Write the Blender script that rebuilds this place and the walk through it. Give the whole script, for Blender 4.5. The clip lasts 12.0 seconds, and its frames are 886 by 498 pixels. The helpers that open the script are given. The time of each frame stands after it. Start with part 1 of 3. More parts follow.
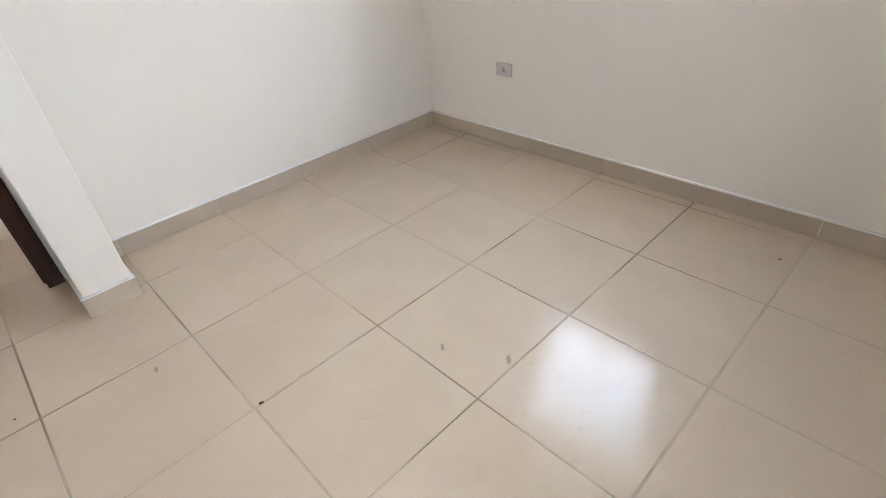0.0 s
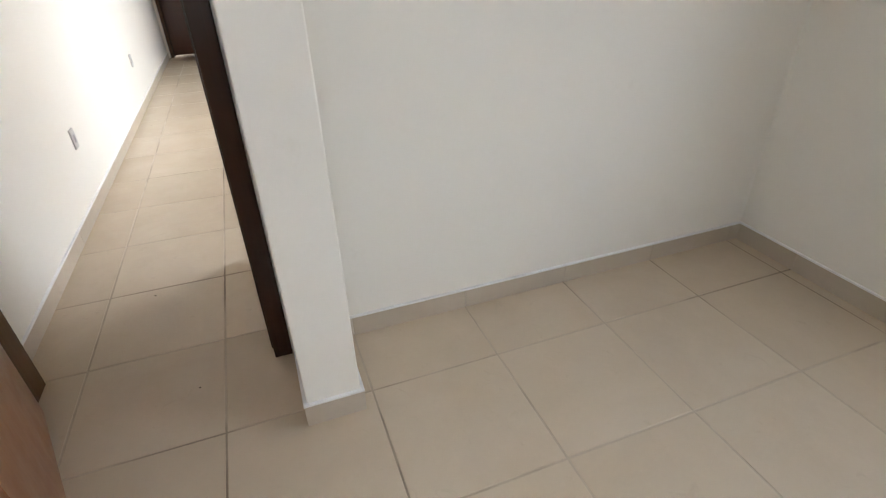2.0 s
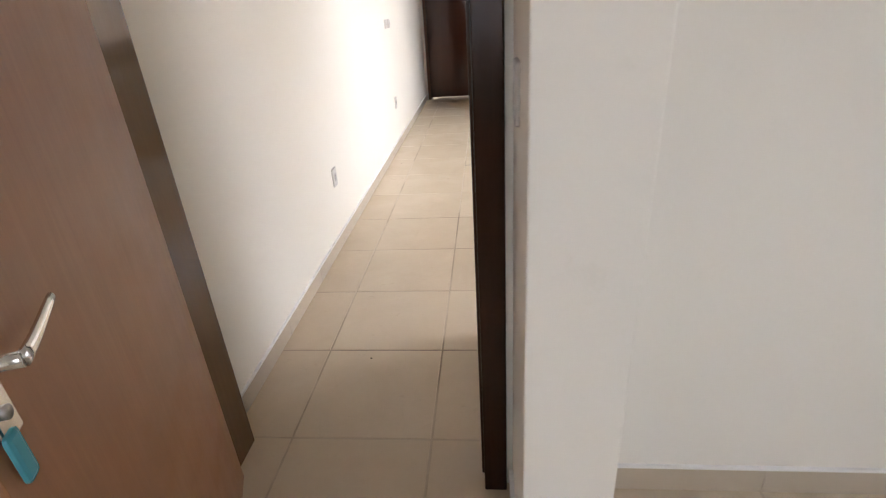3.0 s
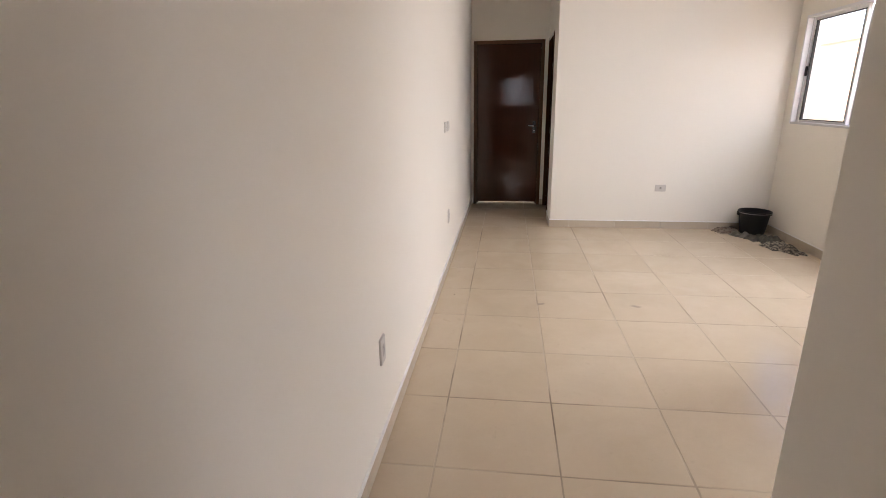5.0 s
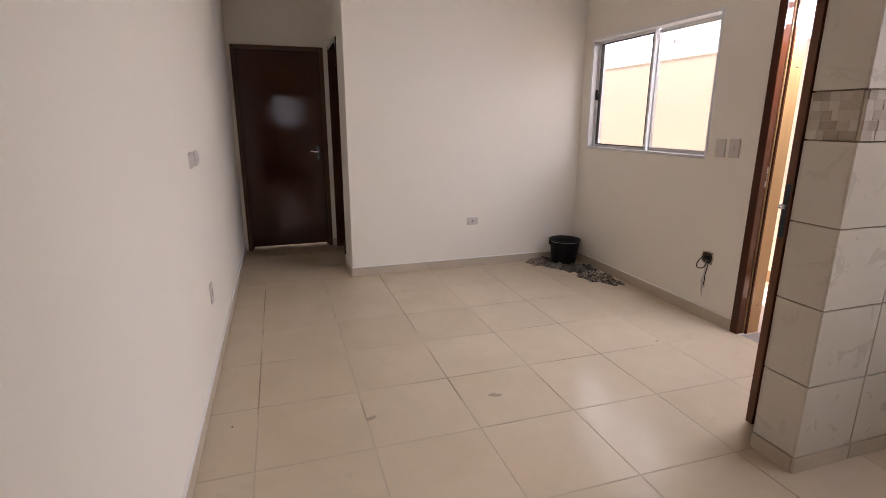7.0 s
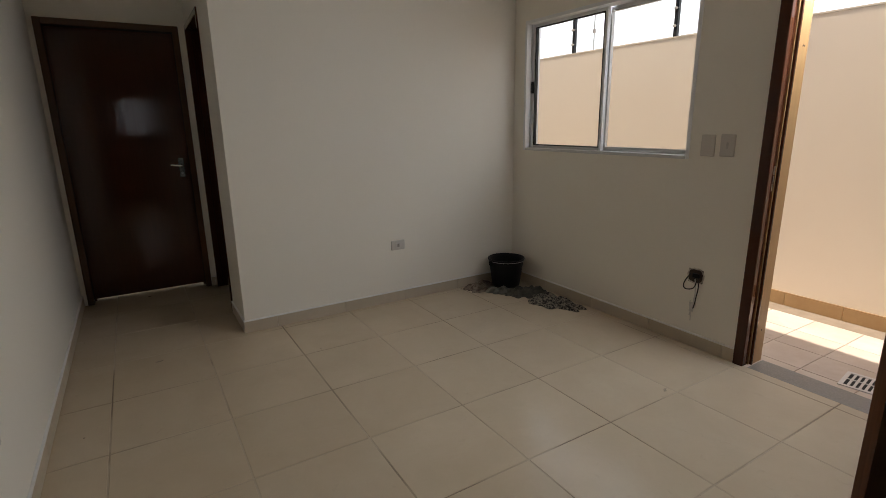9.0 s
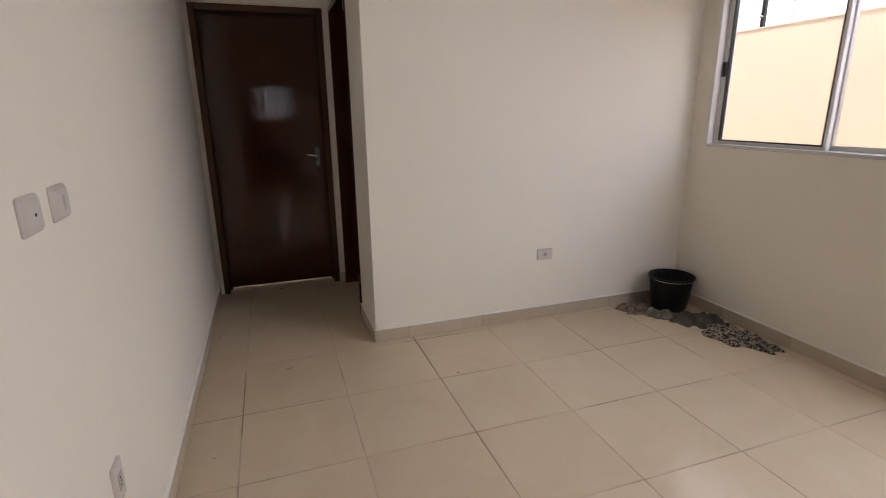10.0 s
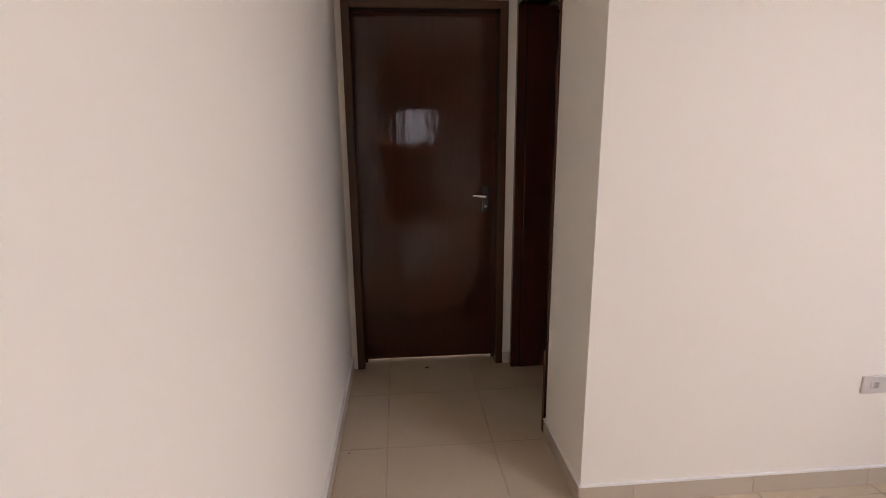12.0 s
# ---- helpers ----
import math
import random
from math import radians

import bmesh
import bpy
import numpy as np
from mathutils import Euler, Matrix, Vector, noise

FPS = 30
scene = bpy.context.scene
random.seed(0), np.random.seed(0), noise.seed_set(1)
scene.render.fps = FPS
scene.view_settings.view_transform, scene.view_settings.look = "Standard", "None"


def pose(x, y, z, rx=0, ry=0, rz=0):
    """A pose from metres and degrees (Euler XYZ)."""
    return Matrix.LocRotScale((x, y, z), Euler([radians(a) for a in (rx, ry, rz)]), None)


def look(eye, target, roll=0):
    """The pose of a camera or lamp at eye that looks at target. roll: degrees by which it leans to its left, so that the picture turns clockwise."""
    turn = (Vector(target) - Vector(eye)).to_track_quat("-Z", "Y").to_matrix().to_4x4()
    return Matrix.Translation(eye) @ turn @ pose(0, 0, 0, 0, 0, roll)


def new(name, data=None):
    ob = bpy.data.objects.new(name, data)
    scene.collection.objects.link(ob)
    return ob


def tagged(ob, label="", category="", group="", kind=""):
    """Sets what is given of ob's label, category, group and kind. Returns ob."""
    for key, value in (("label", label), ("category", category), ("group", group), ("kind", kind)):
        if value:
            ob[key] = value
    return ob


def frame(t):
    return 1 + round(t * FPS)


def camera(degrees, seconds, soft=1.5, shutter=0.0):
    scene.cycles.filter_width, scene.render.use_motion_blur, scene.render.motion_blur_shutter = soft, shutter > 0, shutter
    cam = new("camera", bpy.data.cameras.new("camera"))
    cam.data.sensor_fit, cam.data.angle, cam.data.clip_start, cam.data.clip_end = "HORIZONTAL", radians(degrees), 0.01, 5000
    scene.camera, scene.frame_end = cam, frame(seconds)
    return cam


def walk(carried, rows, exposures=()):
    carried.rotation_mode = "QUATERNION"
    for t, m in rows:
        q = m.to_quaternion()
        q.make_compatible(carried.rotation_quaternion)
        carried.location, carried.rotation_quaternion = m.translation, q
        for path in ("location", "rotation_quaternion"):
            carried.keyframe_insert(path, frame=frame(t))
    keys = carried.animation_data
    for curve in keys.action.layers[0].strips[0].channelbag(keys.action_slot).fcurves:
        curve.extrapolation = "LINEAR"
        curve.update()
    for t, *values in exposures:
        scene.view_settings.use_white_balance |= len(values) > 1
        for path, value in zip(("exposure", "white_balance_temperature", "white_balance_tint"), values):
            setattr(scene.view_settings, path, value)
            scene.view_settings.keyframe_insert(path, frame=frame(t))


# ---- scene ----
cam = camera(82.7, 12.0, soft=0.5, shutter=0.15)
PATH = [
    (0, (1.003, -8.318, 1.283), (2.105, -7.092, 0.15), -5.1),
    (0.5, (1.052, -8.08, 1.299), (2.151, -6.869, 0.147), -3.7),
    (1, (1.149, -7.864, 1.323), (2.1, -6.531, 0.175), -3.7),
    (1.5, (1.125, -7.674, 1.351), (1.862, -6.193, 0.227), -3.1),
    (2, (1.047, -7.402, 1.394), (1.629, -5.8, 0.347), -1.4),
    (2.5, (0.998, -7.144, 1.358), (1.213, -5.381, 0.438), -2.2),
    (3, (0.952, -6.86, 1.366), (0.765, -5.073, 0.487), -3.8),
    (3.5, (0.784, -6.599, 1.391), (0.438, -4.823, 0.539), -1.6),
    (3.7, (0.736, -6.487, 1.419), (0.378, -4.686, 0.626), -1.5),
    (5.3, (0.464, -5.59, 1.424), (0.269, -3.672, 0.893), -0.9),
    (5.5, (0.449, -5.47, 1.415), (0.285, -3.543, 0.906), -1.0),
    (6, (0.437, -5.11, 1.402), (0.326, -3.179, 0.893), -1.2),
    (6.5, (0.42, -4.771, 1.391), (0.783, -2.871, 0.885), 1.0),
    (7, (0.426, -4.511, 1.412), (1.019, -2.667, 0.914), 0.1),
    (7.5, (0.498, -4.228, 1.418), (1.161, -2.402, 0.946), -1.0),
    (7.7, (0.511, -4.142, 1.416), (1.197, -2.323, 0.944), -1.3),
    (9.3, (0.485, -3.297, 1.376), (1.514, -1.655, 0.88), -0.8),
    (9.5, (0.47, -3.191, 1.411), (1.415, -1.507, 0.891), -0.5),
    (10, (0.47, -2.889, 1.406), (1.09, -1.063, 0.873), -0.7),
    (10.5, (0.42, -2.604, 1.413), (0.89, -0.734, 0.881), 0.1),
    (11, (0.426, -2.3, 1.436), (0.716, -0.374, 0.981), 0.0),
    (11.5, (0.337, -1.989, 1.397), (0.538, -0.045, 0.969), 0.4),
    (12, (0.324, -1.672, 1.436), (0.489, 0.271, 0.99), -0.5),
]
EXPOSURES = [(0.0, 3.12, 5800, 16), (0.6, 3.06, 5800, 16), (1.0, 2.76, 5780, 14), (1.5, 2.76, 5800, 14), (2.0, 2.62, 5960, 14), (2.5, 2.47, 5980, 15), (3.0, 2.60, 6150, 18), (3.5, 2.79, 6300, 19), (3.7, 2.80, 6050, 13),
             (5.3, 1.66, 6550, 24), (6.0, 1.55, 6550, 25), (6.5, 1.46, 6520, 25), (7.0, 1.26, 6560, 27), (7.7, 1.34, 6560, 26), (9.3, 0.12, 6620, 13), (9.5, 0.18, 6620, 13), (10.0, 1.15, 6550, 22), (10.5, 1.32, 6650, 21), (11.0, 1.60, 6650, 23), (11.5, 1.70, 6650, 25), (12.0, 1.76, 6650, 28)]
walk(cam, [(t, look(e, g, r)) for t, e, g, r in PATH], EXPOSURES)

# ---- light ----
SUN_ELEVATION, SUN_ROTATION = radians(82), radians(270)
world = bpy.data.worlds.new("sky")
scene.world = world
world.use_nodes = True
wn = world.node_tree
sky = wn.nodes.new("ShaderNodeTexSky")
sky.sky_type, sky.sun_disc = "NISHITA", False
sky.sun_elevation, sky.sun_rotation = SUN_ELEVATION, SUN_ROTATION
sky.air_density, sky.dust_density = 1.0, 2.0
wn.links.new(sky.outputs["Color"], wn.nodes["Background"].inputs["Color"])
wn.nodes["Background"].inputs["Strength"].default_value = 0.15
sun = new("sun", bpy.data.lights.new("sun", "SUN"))
sun.data.energy, sun.data.angle, sun.data.color = 5.0, radians(0.6), (1.0, 0.95, 0.87)
sun.matrix_world = look((-1.40, -0.15, 10.0), (0, 0, 0))


def sky_lamp(name, centre, aim, width, height, watts, colour=(0.98, 0.97, 0.97), spread=180):
    """The sky's light in a window's or a door's opening."""
    ob = new(name, bpy.data.lights.new(name, "AREA"))
    ob.data.shape, ob.data.size, ob.data.size_y = "RECTANGLE", width, height
    ob.data.energy, ob.data.color, ob.data.spread = watts, colour, radians(spread)
    ob.matrix_world = look(centre, aim)
    return ob


sky_lamp("bedroom_window_light", (3.475, -7.175, 1.66), (1.9, -7.55, 0.0), 0.85, 0.98, 2.3, (0.80, 0.92, 1.0), 138)
sky_lamp("south_window_light", (0.75, -9.30, 2.12), (0.75, -5.5, 0.9), 1.38, 0.05, 0.3, (1.0, 0.95, 0.89))
sky_lamp("kitchen_window_light", (3.40, -4.15, 1.66), (1.8, -4.35, 0.0), 1.18, 0.98, 4.2, (0.88, 0.94, 1.0), 118)
sky_lamp("back_room_window_light", (3.40, 2.7, 1.66), (0, 2.7, 1.0), 1.38, 0.98, 8.0)
# light of the high sky above the boundary wall, under the window's and the door's lintel
sky_lamp("window_sky_light", (3.437, -1.22, 2.115), (2.1, -1.3, 0.15), 0.76, 0.05, 3.2, (0.80, 0.91, 1.0), 150)
sky_lamp("door_sky_light", (3.40, -2.53, 2.045), (1.4, -1.30, 0.45), 0.76, 0.10, 13.8, (0.82, 0.92, 1.0), 165)


# ---- materials ----
def shader(name):
    m = bpy.data.materials.new(name)
    m.use_nodes = True
    nt = m.node_tree
    return m, nt, nt.nodes["Principled BSDF"], nt.links.new


def coords(nt, kind="Object", scale=(1, 1, 1)):
    tc, mp = nt.nodes.new("ShaderNodeTexCoord"), nt.nodes.new("ShaderNodeMapping")
    mp.inputs["Scale"].default_value = scale
    nt.links.new(tc.outputs[kind], mp.inputs["Vector"])
    return mp.outputs["Vector"]


def world_coords(nt, scale=(1, 1, 1)):
    g, mp = nt.nodes.new("ShaderNodeNewGeometry"), nt.nodes.new("ShaderNodeMapping")
    mp.inputs["Scale"].default_value = scale
    nt.links.new(g.outputs["Position"], mp.inputs["Vector"])
    return mp.outputs["Vector"]


def noise_tex(nt, vec, scale, detail=4.0, rough=0.55, distortion=0.0):
    n = nt.nodes.new("ShaderNodeTexNoise")
    n.inputs["Scale"].default_value, n.inputs["Detail"].default_value = scale, detail
    n.inputs["Roughness"].default_value, n.inputs["Distortion"].default_value = rough, distortion
    nt.links.new(vec, n.inputs["Vector"])
    return n.outputs["Fac"]


def ramp(nt, fac, stops):
    r = nt.nodes.new("ShaderNodeValToRGB")
    el = r.color_ramp.elements
    while len(el) < len(stops):
        el.new(0.5)
    for e, (p, c) in zip(el, stops):
        e.position, e.color = p, (*c, 1)
    nt.links.new(fac, r.inputs["Fac"])
    return r.outputs["Color"]


def mixed(nt, fac, a, b, mode="MIX"):
    m = nt.nodes.new("ShaderNodeMix")
    m.data_type, m.blend_type = "RGBA", mode
    for sock, v in ((m.inputs[0], fac), (m.inputs[6], a), (m.inputs[7], b)):
        if hasattr(v, "links"):
            nt.links.new(v, sock)
        elif isinstance(v, (int, float)):
            sock.default_value = v
        else:
            sock.default_value = (*v, 1)
    return m.outputs[2]


def mapped(nt, fac, lo, hi):
    m = nt.nodes.new("ShaderNodeMapRange")
    m.inputs["To Min"].default_value, m.inputs["To Max"].default_value = lo, hi
    nt.links.new(fac, m.inputs["Value"])
    return m.outputs["Result"]


def bumped(nt, bsdf, *heights):
    last = None
    for fac, strength, dist in heights:
        b = nt.nodes.new("ShaderNodeBump")
        b.inputs["Strength"].default_value, b.inputs["Distance"].default_value = strength, dist
        nt.links.new(fac, b.inputs["Height"])
        if last:
            nt.links.new(last, b.inputs["Normal"])
        last = b.outputs["Normal"]
    nt.links.new(last, bsdf.inputs["Normal"])


def paint(name, colour, rough=0.6, vary=0.04, bump=0.12, grain=260.0):
    """Rolled wall paint: a faint stipple, broad unevenness and a few scuffs."""
    m, nt, b, link = shader(name)
    v = world_coords(nt)
    broad = noise_tex(nt, v, 0.9, 3)
    fine = noise_tex(nt, v, grain, 2)
    mid = noise_tex(nt, v, 14.0, 4)
    dark = tuple(c * (1 - vary) for c in colour)
    c = mixed(nt, broad, colour, dark)
    scuff = ramp(nt, noise_tex(nt, v, 5.0, 6, 0.7), [(0.0, (1, 1, 1)), (0.66, (1, 1, 1)), (0.74, (0.965, 0.96, 0.95)), (1, (0.95, 0.94, 0.92))])
    link(mixed(nt, 1.0, c, scuff, "MULTIPLY"), b.inputs["Base Color"])
    b.inputs["Roughness"].default_value = rough
    bumped(nt, b, (mid, 0.05, 0.004), (fine, bump, 0.0006))
    return m


def tile_material(name, light, dark, rough=0.16, wave=0.10, dirt=0.3, spec=0.5, scuff=0.0):
    """Glazed ceramic with a cloudy print that shifts from piece to piece, and a slightly wavy glaze."""
    m, nt, b, link = shader(name)
    info = nt.nodes.new("ShaderNodeObjectInfo")
    v = world_coords(nt)
    shift = nt.nodes.new("ShaderNodeVectorMath")
    shift.operation = "MULTIPLY_ADD"
    comb = nt.nodes.new("ShaderNodeCombineXYZ")
    for k in range(3):
        link(info.outputs["Random"], comb.inputs[k])
    link(comb.outputs[0], shift.inputs[0])
    shift.inputs[1].default_value = (19.0, 31.0, 7.0)
    link(v, shift.inputs[2])
    p = shift.outputs[0]
    cloud = noise_tex(nt, p, 2.6, 5, 0.6, 0.6)
    speck = noise_tex(nt, p, 46.0, 3)
    c = mixed(nt, mapped(nt, cloud, -0.3, 1.3), light, dark)
    c = mixed(nt, mapped(nt, speck, 0.0, 0.22), c, dark)
    tone = mixed(nt, info.outputs["Random"], (1.0, 1.0, 1.0), (0.955, 0.95, 0.94))
    c = mixed(nt, 1.0, c, tone, "MULTIPLY")
    dust = noise_tex(nt, v, 1.7, 6, 0.65)
    c = mixed(nt, ramp(nt, dust, [(0.0, (0, 0, 0)), (0.5, (0, 0, 0)), (0.8, (1.1 * dirt, 1.1 * dirt, 1.1 * dirt))]), c, tuple(x * 0.86 for x in dark))
    smear = ramp(nt, noise_tex(nt, v, 11.0, 5, 0.7, 1.2), [(0.0, (0, 0, 0)), (0.62, (0, 0, 0)), (0.72, (dirt, dirt, dirt)), (1, (dirt, dirt, dirt))])
    c = mixed(nt, smear, c, tuple(x * 0.8 for x in dark))
    link(c, b.inputs["Base Color"])
    link(mapped(nt, noise_tex(nt, v, 7.0 + 5.0 * scuff, 6, 0.7, 0.8 + 0.8 * scuff), rough * (0.55 - 0.5 * scuff), rough * (1.9 + 0.1 * scuff)), b.inputs["Roughness"])
    b.inputs["Specular IOR Level"].default_value = spec
    bumped(nt, b, (noise_tex(nt, p, 6.0, 2, 0.5, 0.4), wave, 0.01), (noise_tex(nt, p, 24.0, 3, 0.6, 2.0), wave * 0.9, 0.0025), (speck, 0.05, 0.0006))
    return m


def wood(name, deep, light, rough=0.22, axis="z", grain=1.0, gloss=0.42, ripple=0.4):
    """Varnished wood with long grain and uneven gloss."""
    m, nt, b, link = shader(name)
    sc = {"z": (26, 26, 1.3), "x": (1.3, 26, 26), "y": (26, 1.3, 26)}[axis]
    v = coords(nt, "Object", tuple(s * grain for s in sc))
    g1 = noise_tex(nt, v, 1.0, 7, 0.62, 1.4)
    g2 = noise_tex(nt, v, 4.5, 4, 0.6, 0.3)
    broad = noise_tex(nt, coords(nt), 1.8, 3)
    c = ramp(nt, g1, [(0.25, deep), (0.75, light)])
    c = mixed(nt, mapped(nt, g2, 0.0, 0.45), c, tuple(x * 0.55 for x in deep))
    c = mixed(nt, mapped(nt, broad, 0.0, 0.5), c, deep)
    link(c, b.inputs["Base Color"])
    link(mapped(nt, noise_tex(nt, coords(nt), 9.0, 4), rough * 0.7, rough * 1.5), b.inputs["Roughness"])
    b.inputs["Specular IOR Level"].default_value = gloss
    wave = noise_tex(nt, coords(nt, "Object", (36, 36, 8.0)), 1.0, 3)
    bumped(nt, b, (wave, ripple, 0.003), (g2, 0.02, 0.0002))
    return m


def simple(name, colour, rough=0.5, metal=0.0, vary=0.12, scale=20.0, bump=0.0, spec=0.5):
    m, nt, b, link = shader(name)
    n = noise_tex(nt, coords(nt), scale, 4)
    link(mixed(nt, n, tuple(c * (1 + vary * 0.5) for c in colour), tuple(c * (1 - vary) for c in colour)), b.inputs["Base Color"])
    link(mapped(nt, noise_tex(nt, coords(nt), scale * 2.3, 3), rough * 0.8, rough * 1.25), b.inputs["Roughness"])
    b.inputs["Metallic"].default_value = metal
    b.inputs["Specular IOR Level"].default_value = spec
    if bump:
        bumped(nt, b, (n, bump, 0.002))
    return m


def glass_material(name):
    m, nt, b, link = shader(name)
    b.inputs["Base Color"].default_value = (0.97, 0.985, 0.98, 1)
    b.inputs["Transmission Weight"].default_value = 1.0
    b.inputs["Roughness"].default_value, b.inputs["IOR"].default_value = 0.0, 1.02
    return m


def cloth_material(name, base, fleck, scale=60.0):
    m, nt, b, link = shader(name)
    v = coords(nt)
    n = noise_tex(nt, v, scale, 2, 0.5, 0.4)
    c = ramp(nt, n, [(0.40, base), (0.50, tuple((x + y) / 2 for x, y in zip(base, fleck))), (0.60, fleck)])
    link(mixed(nt, mapped(nt, noise_tex(nt, v, 9.0, 4), 0.0, 0.6), c, tuple(x * 0.5 for x in base)), b.inputs["Base Color"])
    b.inputs["Roughness"].default_value = 0.95
    bumped(nt, b, (noise_tex(nt, v, 320.0, 2), 0.4, 0.0015))
    return m


WALL = paint("white_wall_paint", (0.87, 0.824, 0.730))
CEIL = paint("ceiling_paint", (0.88, 0.85, 0.80))
OUTWALL = paint("cream_outdoor_paint", (0.762, 0.655, 0.515), 0.8, 0.08, 0.4, 120.0)
TILE = tile_material("cream_floor_tile", (0.630, 0.520, 0.385), (0.540, 0.432, 0.303), 0.16, spec=0.27, scuff=1.0)
SKIRT = tile_material("cream_skirting_tile", (0.575, 0.490, 0.380), (0.505, 0.420, 0.315), 0.30, 0.0, 0.06)
KTILE = tile_material("beige_wall_tile", (0.66, 0.60, 0.50), (0.58, 0.52, 0.43), 0.25, 0.01, 0.012)
def grout_material(name, clean, dirty):
    """Joint filler, pale where it is clean and dark in dirty stretches."""
    m, nt, b, link = shader(name)
    v = world_coords(nt)
    n = noise_tex(nt, v, 1.15, 3, 0.6, 0.5)
    c = ramp(nt, n, [(0.48, clean), (0.55, tuple((x + y) / 2 for x, y in zip(clean, dirty))), (0.63, dirty)])
    link(mixed(nt, mapped(nt, noise_tex(nt, v, 30.0, 4), 0.0, 0.25), c, dirty), b.inputs["Base Color"])
    b.inputs["Roughness"].default_value = 0.9
    return m


GROUT = grout_material("floor_grout", (0.510, 0.419, 0.305), (0.235, 0.178, 0.122))
BANDGROUT = simple("pale_band_grout", (0.58, 0.51, 0.41), 0.9, 0, 0.3, 30.0)
KGROUT = simple("pale_wall_grout", (0.27, 0.205, 0.14), 0.9, 0, 0.3, 8.0, 0.3)
CAULK = simple("white_caulk", (0.86, 0.84, 0.81), 0.6)
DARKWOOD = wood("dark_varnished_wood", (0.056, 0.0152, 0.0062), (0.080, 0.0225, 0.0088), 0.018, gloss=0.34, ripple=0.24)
FRAMEWOOD = wood("brown_frame_wood", (0.088, 0.040, 0.019), (0.130, 0.060, 0.028), 0.20, gloss=0.3, ripple=0.05)
FRAMEWOOD_X = wood("brown_frame_wood_across", (0.088, 0.040, 0.019), (0.130, 0.060, 0.028), 0.20, "x", gloss=0.3, ripple=0.05)
DARKWOOD_X = wood("dark_varnished_wood_across", (0.062, 0.0155, 0.0065), (0.088, 0.023, 0.0095), 0.06, "x")
# bedroom frame's wood, coloured for the better lit left jamb
JAMBWOOD_LIT = wood("jamb_wood_lit_side", (0.150, 0.083, 0.035), (0.195, 0.110, 0.048), 0.05, gloss=0.40, ripple=0.03)
MIDWOOD = wood("mid_brown_door_veneer", (0.29, 0.130, 0.060), (0.37, 0.180, 0.088), 0.30, ripple=0.03)
# the same frame wood with the right jamb's shade put into its colour
JAMBWOOD_SHADED = wood("jamb_wood_shaded_side", (0.034, 0.014, 0.007), (0.052, 0.022, 0.011), 0.22, gloss=0.16)
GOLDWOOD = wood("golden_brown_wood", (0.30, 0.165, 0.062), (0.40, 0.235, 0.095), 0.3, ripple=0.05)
REDWOOD = wood("red_brown_varnished_wood", (0.10, 0.032, 0.014), (0.20, 0.075, 0.030), 0.22)
CHROME = simple("polished_chrome", (0.75, 0.75, 0.74), 0.12, 1.0, 0.05)
STEEL = simple("dull_steel", (0.45, 0.44, 0.42), 0.35, 1.0, 0.1)
BLACKPLASTIC = simple("black_plastic", (0.006, 0.006, 0.0065), 0.5, 0, 0.3, spec=0.22)
SMOKED = simple("dark_smoked_chrome", (0.10, 0.11, 0.11), 0.22, 0.9, 0.1)
DARKMETAL = simple("black_lacquered_metal", (0.02, 0.02, 0.021), 0.3, 0.6, 0.2)
WHITEPLASTIC = simple("white_plastic", (0.60, 0.56, 0.51), 0.35, 0, 0.04, 8.0)
GREYPLASTIC = simple("grey_plastic", (0.42, 0.385, 0.35), 0.4, 0, 0.05)
ALU = simple("white_painted_aluminium", (0.80, 0.80, 0.80), 0.3, 0, 0.04)
ALUGREY = simple("grey_aluminium", (0.58, 0.57, 0.56), 0.35, 0.3, 0.08)
GREYROCKER = simple("pale_grey_plastic", (0.50, 0.47, 0.43), 0.35)
GASKET = simple("black_rubber_gasket", (0.015, 0.015, 0.015), 0.6)
GLASS = glass_material("window_glass")
STONE = simple("grey_granite_sill", (0.25, 0.225, 0.20), 0.35, 0, 0.5, 130.0)
TEAL = simple("teal_plastic_tag", (0.05, 0.27, 0.32), 0.4)
WIREBLACK = simple("black_cable_sheath", (0.015, 0.014, 0.013), 0.5)
WIREWHITE = simple("pale_cable_sheath", (0.62, 0.59, 0.55), 0.5)
BOXMAT = simple("rusty_brown_box", (0.06, 0.035, 0.02), 0.7, 0, 0.5, 40.0)
TERRACOTTA = tile_material("outdoor_terracotta", (0.68, 0.58, 0.48), (0.50, 0.39, 0.30), 0.7, 0.1)
OCHRE = tile_material("ochre_outdoor_skirting", (0.50, 0.32, 0.15), (0.34, 0.20, 0.09), 0.6, 0.05)
SOIL = simple("dry_soil", (0.36, 0.29, 0.22), 0.95, 0, 0.4, 1.5, 0.5)
def stones_material(name):
    m, nt, b, link = shader(name)
    info = nt.nodes.new("ShaderNodeObjectInfo")
    c = ramp(nt, info.outputs["Random"], [(0.0, (0.34, 0.27, 0.19)), (0.35, (0.50, 0.42, 0.32)), (0.7, (0.58, 0.51, 0.41)), (1.0, (0.70, 0.64, 0.55))])
    c = mixed(nt, mapped(nt, noise_tex(nt, world_coords(nt), 70.0, 5), 0.0, 0.45), c, (0.26, 0.20, 0.14))
    link(c, b.inputs["Base Color"])
    b.inputs["Roughness"].default_value = 0.45
    return m


STONES = stones_material("mosaic_stone_pieces")
SMEAR = simple("dried_dirt", (0.36, 0.29, 0.215), 0.8, 0, 0.4, 60.0)
DEBRIS = simple("brown_dry_crumb", (0.05, 0.035, 0.02), 0.9)
ROOFMAT = simple("roof_concrete", (0.5, 0.48, 0.45), 0.9, 0, 0.2, 6.0)


